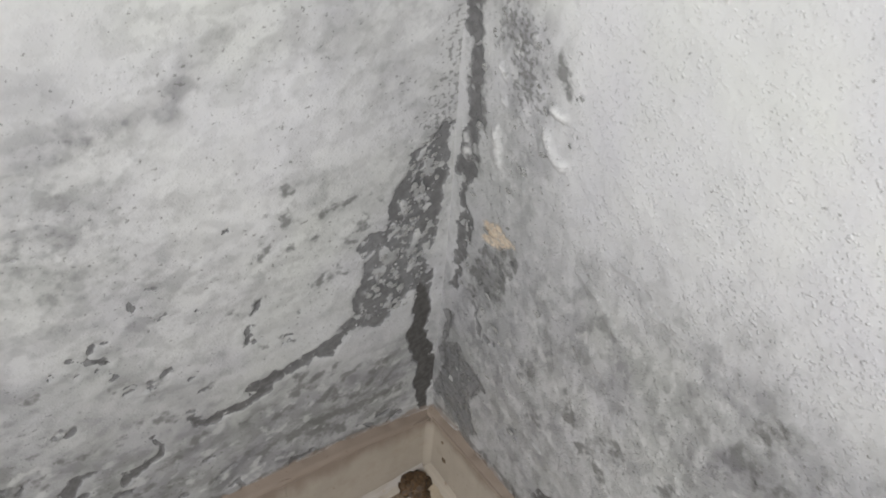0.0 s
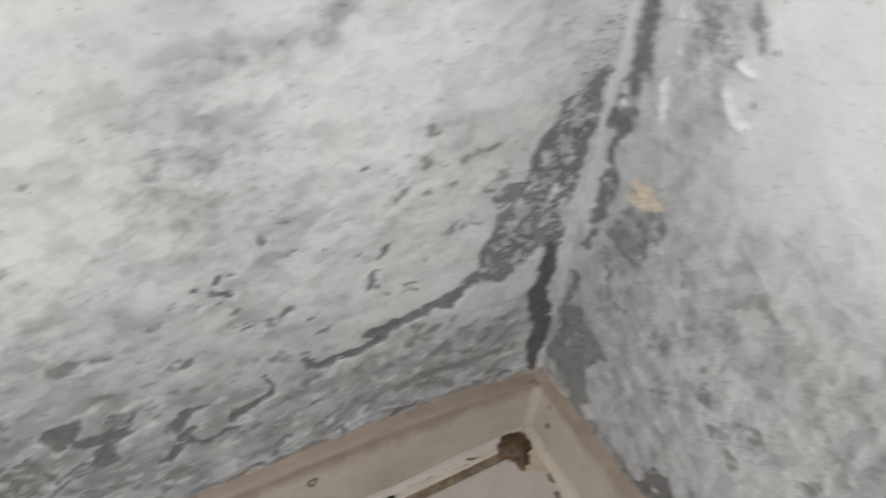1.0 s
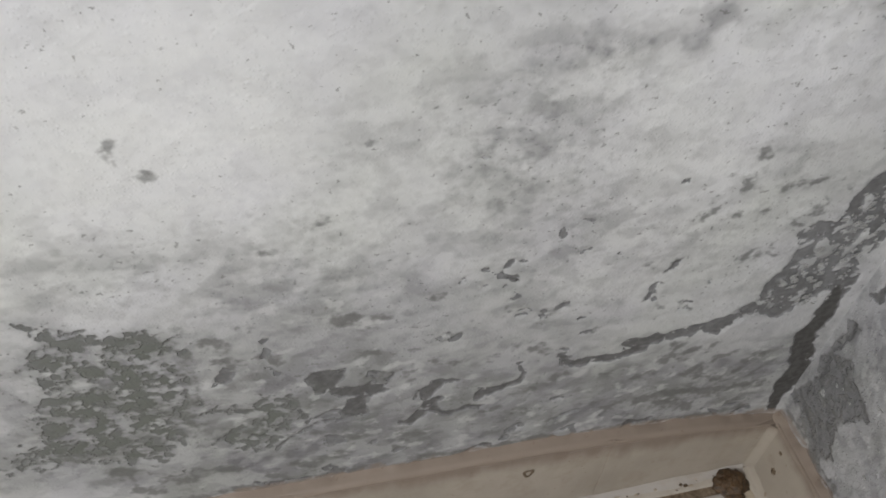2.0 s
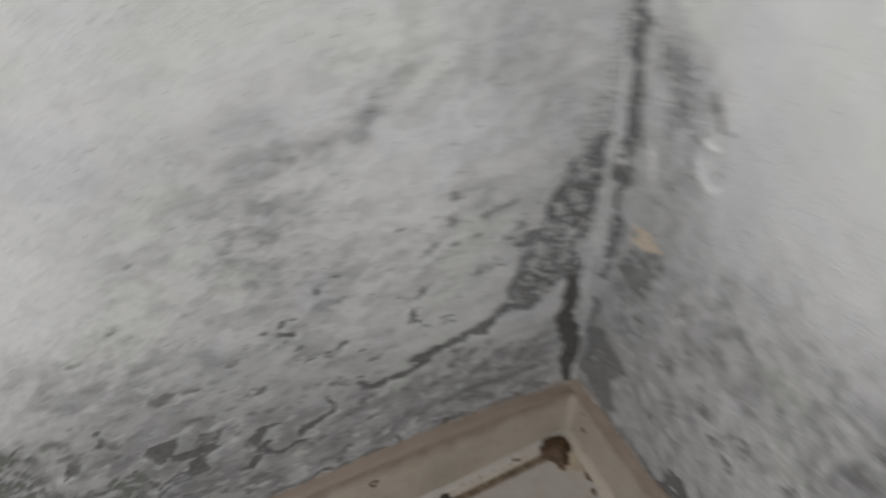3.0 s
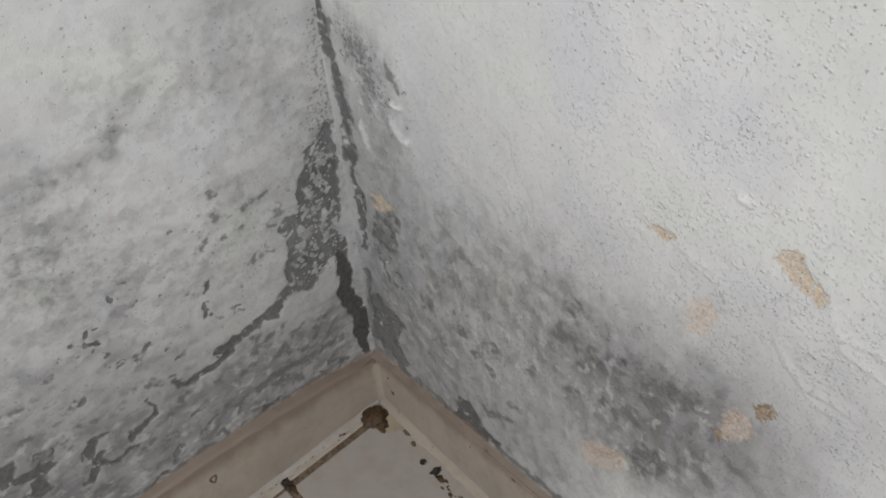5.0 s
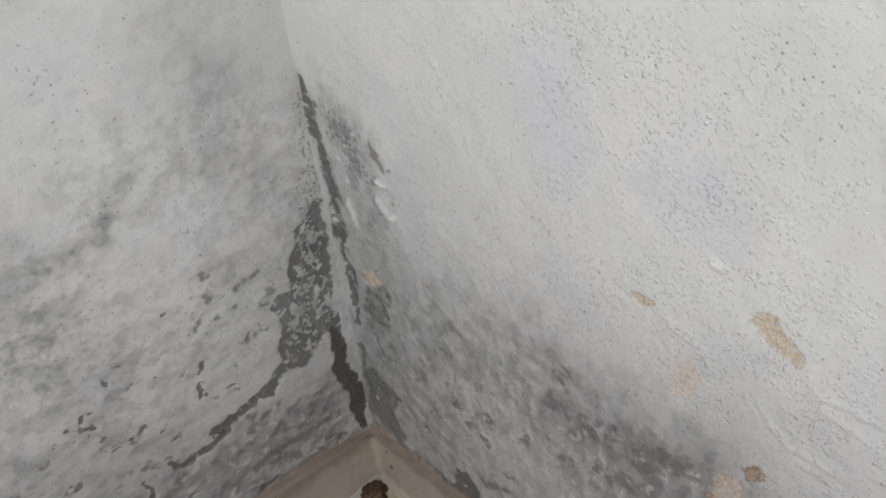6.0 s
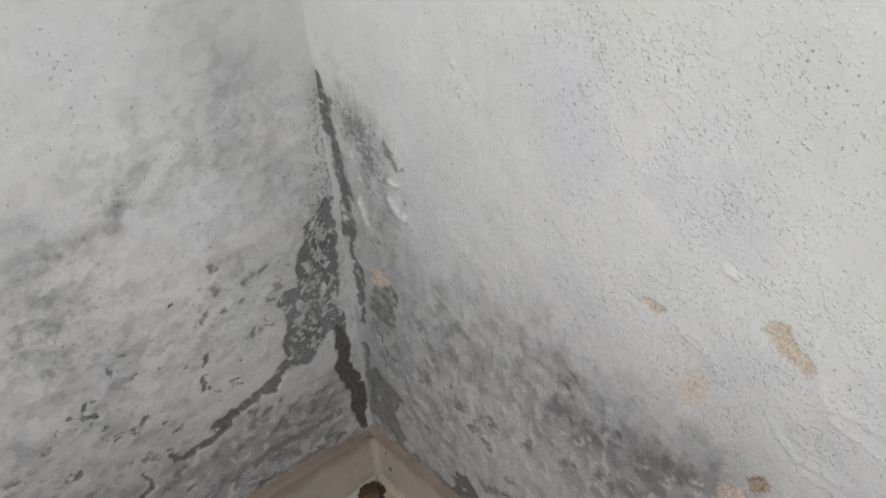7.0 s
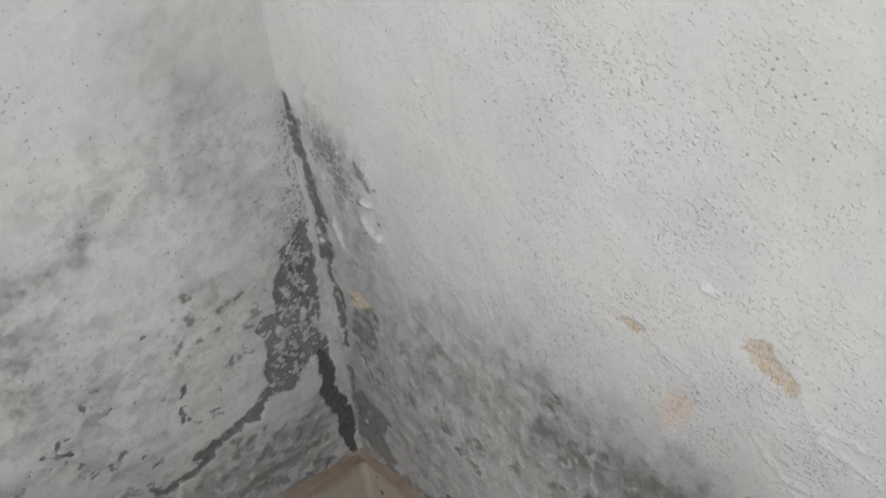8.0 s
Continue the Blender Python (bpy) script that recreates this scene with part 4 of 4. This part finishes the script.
def lip_profile(top, thick):
    """Plaster drawn down from the wall over the tile's edge."""
    def profile(d, seed):
        z, rise = top(d), 0.0012 + 0.0030 * wavy(d, 0.018, seed)
        return ((-0.003, z + rise + 0.002), (0.0012, z + rise * 0.5 + 0.001), (thick * 0.6, z + 0.0004), (thick + 0.0003, z - 0.0008), (thick + 0.0003, z - 0.004 - 0.002 * wavy(d, 0.015, seed + 4)), (thick - 0.0004, z - 0.0062 - 0.002 * wavy(d, 0.015, seed + 4)))
    return profile


def cove_profile(thick, reach):
    """Mortar smoothed into the angle between tile and floor."""
    def profile(d, seed):
        r = reach * (1 + 0.45 * wavy(d, 0.03, seed))
        return ((thick - 0.001, r * 1.1), (thick + 0.0003, r * 0.95), (thick + r * 0.18, r * 0.42), (thick + r * 0.5, r * 0.16), (thick + r, 0.0007), (thick + r * 1.15, -0.002))
    return profile


def north_side(d, out, z):
    return (-d, -out, z)


def east_side(d, out, z):
    return (-out, -d, z)


part("mortar_line", fillet(cove_profile(0.0085, 0.0045), 0.012, 0.9, north_side, 3), floor_glaze, baseboard_north, "worn pale mortar joint", True)
part("mortar_line", fillet(cove_profile(0.0065, 0.006), 0.010, 0.9, east_side, 8), cream_glaze, baseboard_east, "joint smoothed over with cream mortar", True)
part("plaster_lip", fillet(lip_profile(skirt_north, 0.0085), 0.0, 0.9, north_side, 5), cream_glaze, baseboard_north, "rough brown-stained plaster edge", True)
part("plaster_lip", fillet(lip_profile(skirt_east, 0.0065), 0.0, 0.9, east_side, 15), cream_glaze, baseboard_east, "rough brown-stained plaster edge", True)

# mortar rubbed into the upright corner of the skirting
rounding = bmesh.new()
columns = []
for k in range(7):
    a = k / 6 * math.pi / 2
    out_x, out_y = 0.0062 + 0.0075 * (1 - math.sin(a)), 0.0082 + 0.0075 * (1 - math.cos(a))
    columns.append([rounding.verts.new((-out_x, -out_y, z)) for z in (0.0, 0.02, 0.045, 0.0655)])
for p, q in zip(columns, columns[1:]):
    for k in range(3):
        rounding.faces.new((p[k], p[k + 1], q[k + 1], q[k]))
part("mortar_line", rounding, cream_glaze, baseboard_north, "corner smoothed over with cream mortar", True)

# ---- dirt and crumbs ----
clod = tagged(new("dirt_clump"), "wet brown lump of dirt in the floor corner", "dirt")
clod.location = (-0.026, -0.021, 0.0)
part("lump", lump(0, 0.001, 0.001, 0.0125, 0.0112, 0.006, 2.3, 0.32, 4), muck, clod, smooth=True)
part("lump", lump(-0.001, -0.009, 0.0, 0.0065, 0.0085, 0.004, 7.1, 0.3, 3), muck, clod, smooth=True)
part("lump", lump(-0.004, -0.016, 0.0, 0.0028, 0.004, 0.002, 4.4, 0.3, 3), muck, clod, smooth=True)

smear = tagged(new("mortar_smear"), "thin yellowish smear of mortar beside the dirt lump", "mortar")
smear.location = (-0.016, -0.036, 0.0)
part("film", lump(0, 0, 0, 0.009, 0.014, 0.0006, 3.7, 0.35, 4), cream_mortar, smear, smooth=True)
part("film", lump(-0.010, 0.0, 0, 0.010, 0.007, 0.0005, 8.7, 0.35, 4), cream_mortar, smear, smooth=True)

knot = tagged(new("dirt_clump"), "dark crusty dirt where the floor joints cross", "dirt")
knot.location = (-0.131, -0.019, 0.0)
part("lump", lump(0, 0.002, -0.002, 0.005, 0.006, 0.0035, 5.2, 0.5), black_dirt, knot, smooth=True)
part("lump", lump(0.001, -0.008, -0.003, 0.005, 0.007, 0.0032, 6.7, 0.4), muck, knot, smooth=True)

hole = tagged(new("screw_hole"), "small round black hole in the floor tile", "hole")
hole.location = (-0.024, -0.090, 0.0002)
# flat black disc on the tile stands in for the dark inside the hole
ring = bmesh.new()
bmesh.ops.create_cone(ring, cap_ends=True, segments=20, radius1=0.0036, radius2=0.0032, depth=0.0006)
part("hole_dark_disc", ring, black_dirt, hole)
part("chipped_rim", lump(0.0012, -0.0034, 0.0, 0.0022, 0.0010, 0.0007, 1.9, 0.4, 2), mortar, hole, smooth=True)

crust = tagged(new("dirt_crust"), "dark crust of dirt trailing over the floor tile", "dirt")
crust.location = (-0.022, -0.108, 0.0)
part("lump", lump(0.0, 0.002, 0.0, 0.0058, 0.0036, 0.002, 3.3, 0.5), black_dirt, crust, smooth=True)
part("lump", lump(-0.002, -0.006, 0.0, 0.0035, 0.0045, 0.0012, 9.2, 0.5), muck, crust, smooth=True)
rng = random.Random(5)
for k in range(16):
    part("crumb", lump(-0.003 - 0.00022 * k + rng.uniform(-0.004, 0.004), -0.010 - 0.0024 * k, 0, rng.uniform(0.0008, 0.0022), rng.uniform(0.001, 0.003), 0.0007, k, 0.5, 1), muck, crust)

mark = tagged(new("ring_mark"), "small brown ring stain on the cream skirting", "stain")
mark.location = (-0.188, -0.0086, 0.067)
torus = bmesh.new()
loops = []
for k in range(18):
    a = k / 18 * 2 * math.pi
    r = 1 + 0.15 * math.sin(3 * a)
    loops.append([torus.verts.new(((0.0028 + s * 0.0011) * r * math.cos(a), -d, (0.0044 + s * 0.0012) * r * math.sin(a))) for s, d in ((-1, 0), (0, 0.0004), (1, 0))])
for p, q in zip(loops, loops[1:] + loops[:1]):
    for k in range(2):
        torus.faces.new((p[k], p[k + 1], q[k + 1], q[k]))
part("stain", torus, grout, mark, smooth=True)

for y, z, s in ((-0.029, 0.032, 0.0026), (-0.025, 0.053, 0.0016), (-0.139, 0.067, 0.0010), (-0.160, 0.085, 0.0010), (-0.192, 0.080, 0.0027)):
    spot = link("dirt_spot", lump(0, 0, 0, 0.0004, s, s * 1.3, 50 + 90 * abs(y), 0.5, 2), grout, smooth=True)
    spot.location = (-0.0065, y, z)
    tagged(spot, "small brown dirt spot on the cream skirting", "dirt", "dirt spots on the skirting")
for x, y, s in ((-0.014, -0.055, 0.0032), (-0.018, -0.069, 0.0022)):
    spot = link("dirt_spot", lump(0, 0, 0, s, s * 1.5, 0.0005, 80 + 90 * s, 0.5, 2), grout, smooth=True)
    spot.location = (x, y, 0.0003)
    tagged(spot, "brown smudge of dirt on the floor tile", "dirt", "dirt spots on the floor")

for k in range(46):
    x = -0.03 - 0.30 * rng.random() ** 1.2
    dark = rng.random() < 0.55
    s = rng.uniform(0.0005, 0.0014)
    crumb = link("mortar_crumb", lump(0, 0, 0, s * rng.uniform(1, 1.8), s, s * 0.6, 20 + k, 0.5, 1), muck if dark else mortar)
    crumb.location = (x, -0.0105 - 0.006 * rng.random(), 0.0005)
    tagged(crumb, "dark speck of dirt on the floor edge" if dark else "pale crumb of mortar on the floor edge", "crumb", "crumbs along the skirting")

# ---- flakes of paint on the walls ----
def in_patch(rng):
    z = rng.uniform(0.21, 0.34)
    lean = (0.345 - z) / 0.135
    return rng.uniform(0.008 + 0.012 * lean, 0.026 + 0.044 * lean), z


def beside_corner(rng):
    z = rng.uniform(0.12, 0.44)
    return 0.02 + 0.075 * rng.random() ** 1.5, z


lay_flakes(wall_north, lambda u, z: pose(-u, -0.0004, z, 180, 0, 0), 130, in_patch, 3)
lay_flakes(wall_east, lambda u, z: pose(-0.0004, -u, z, 0, 0, 90), 90, beside_corner, 4)
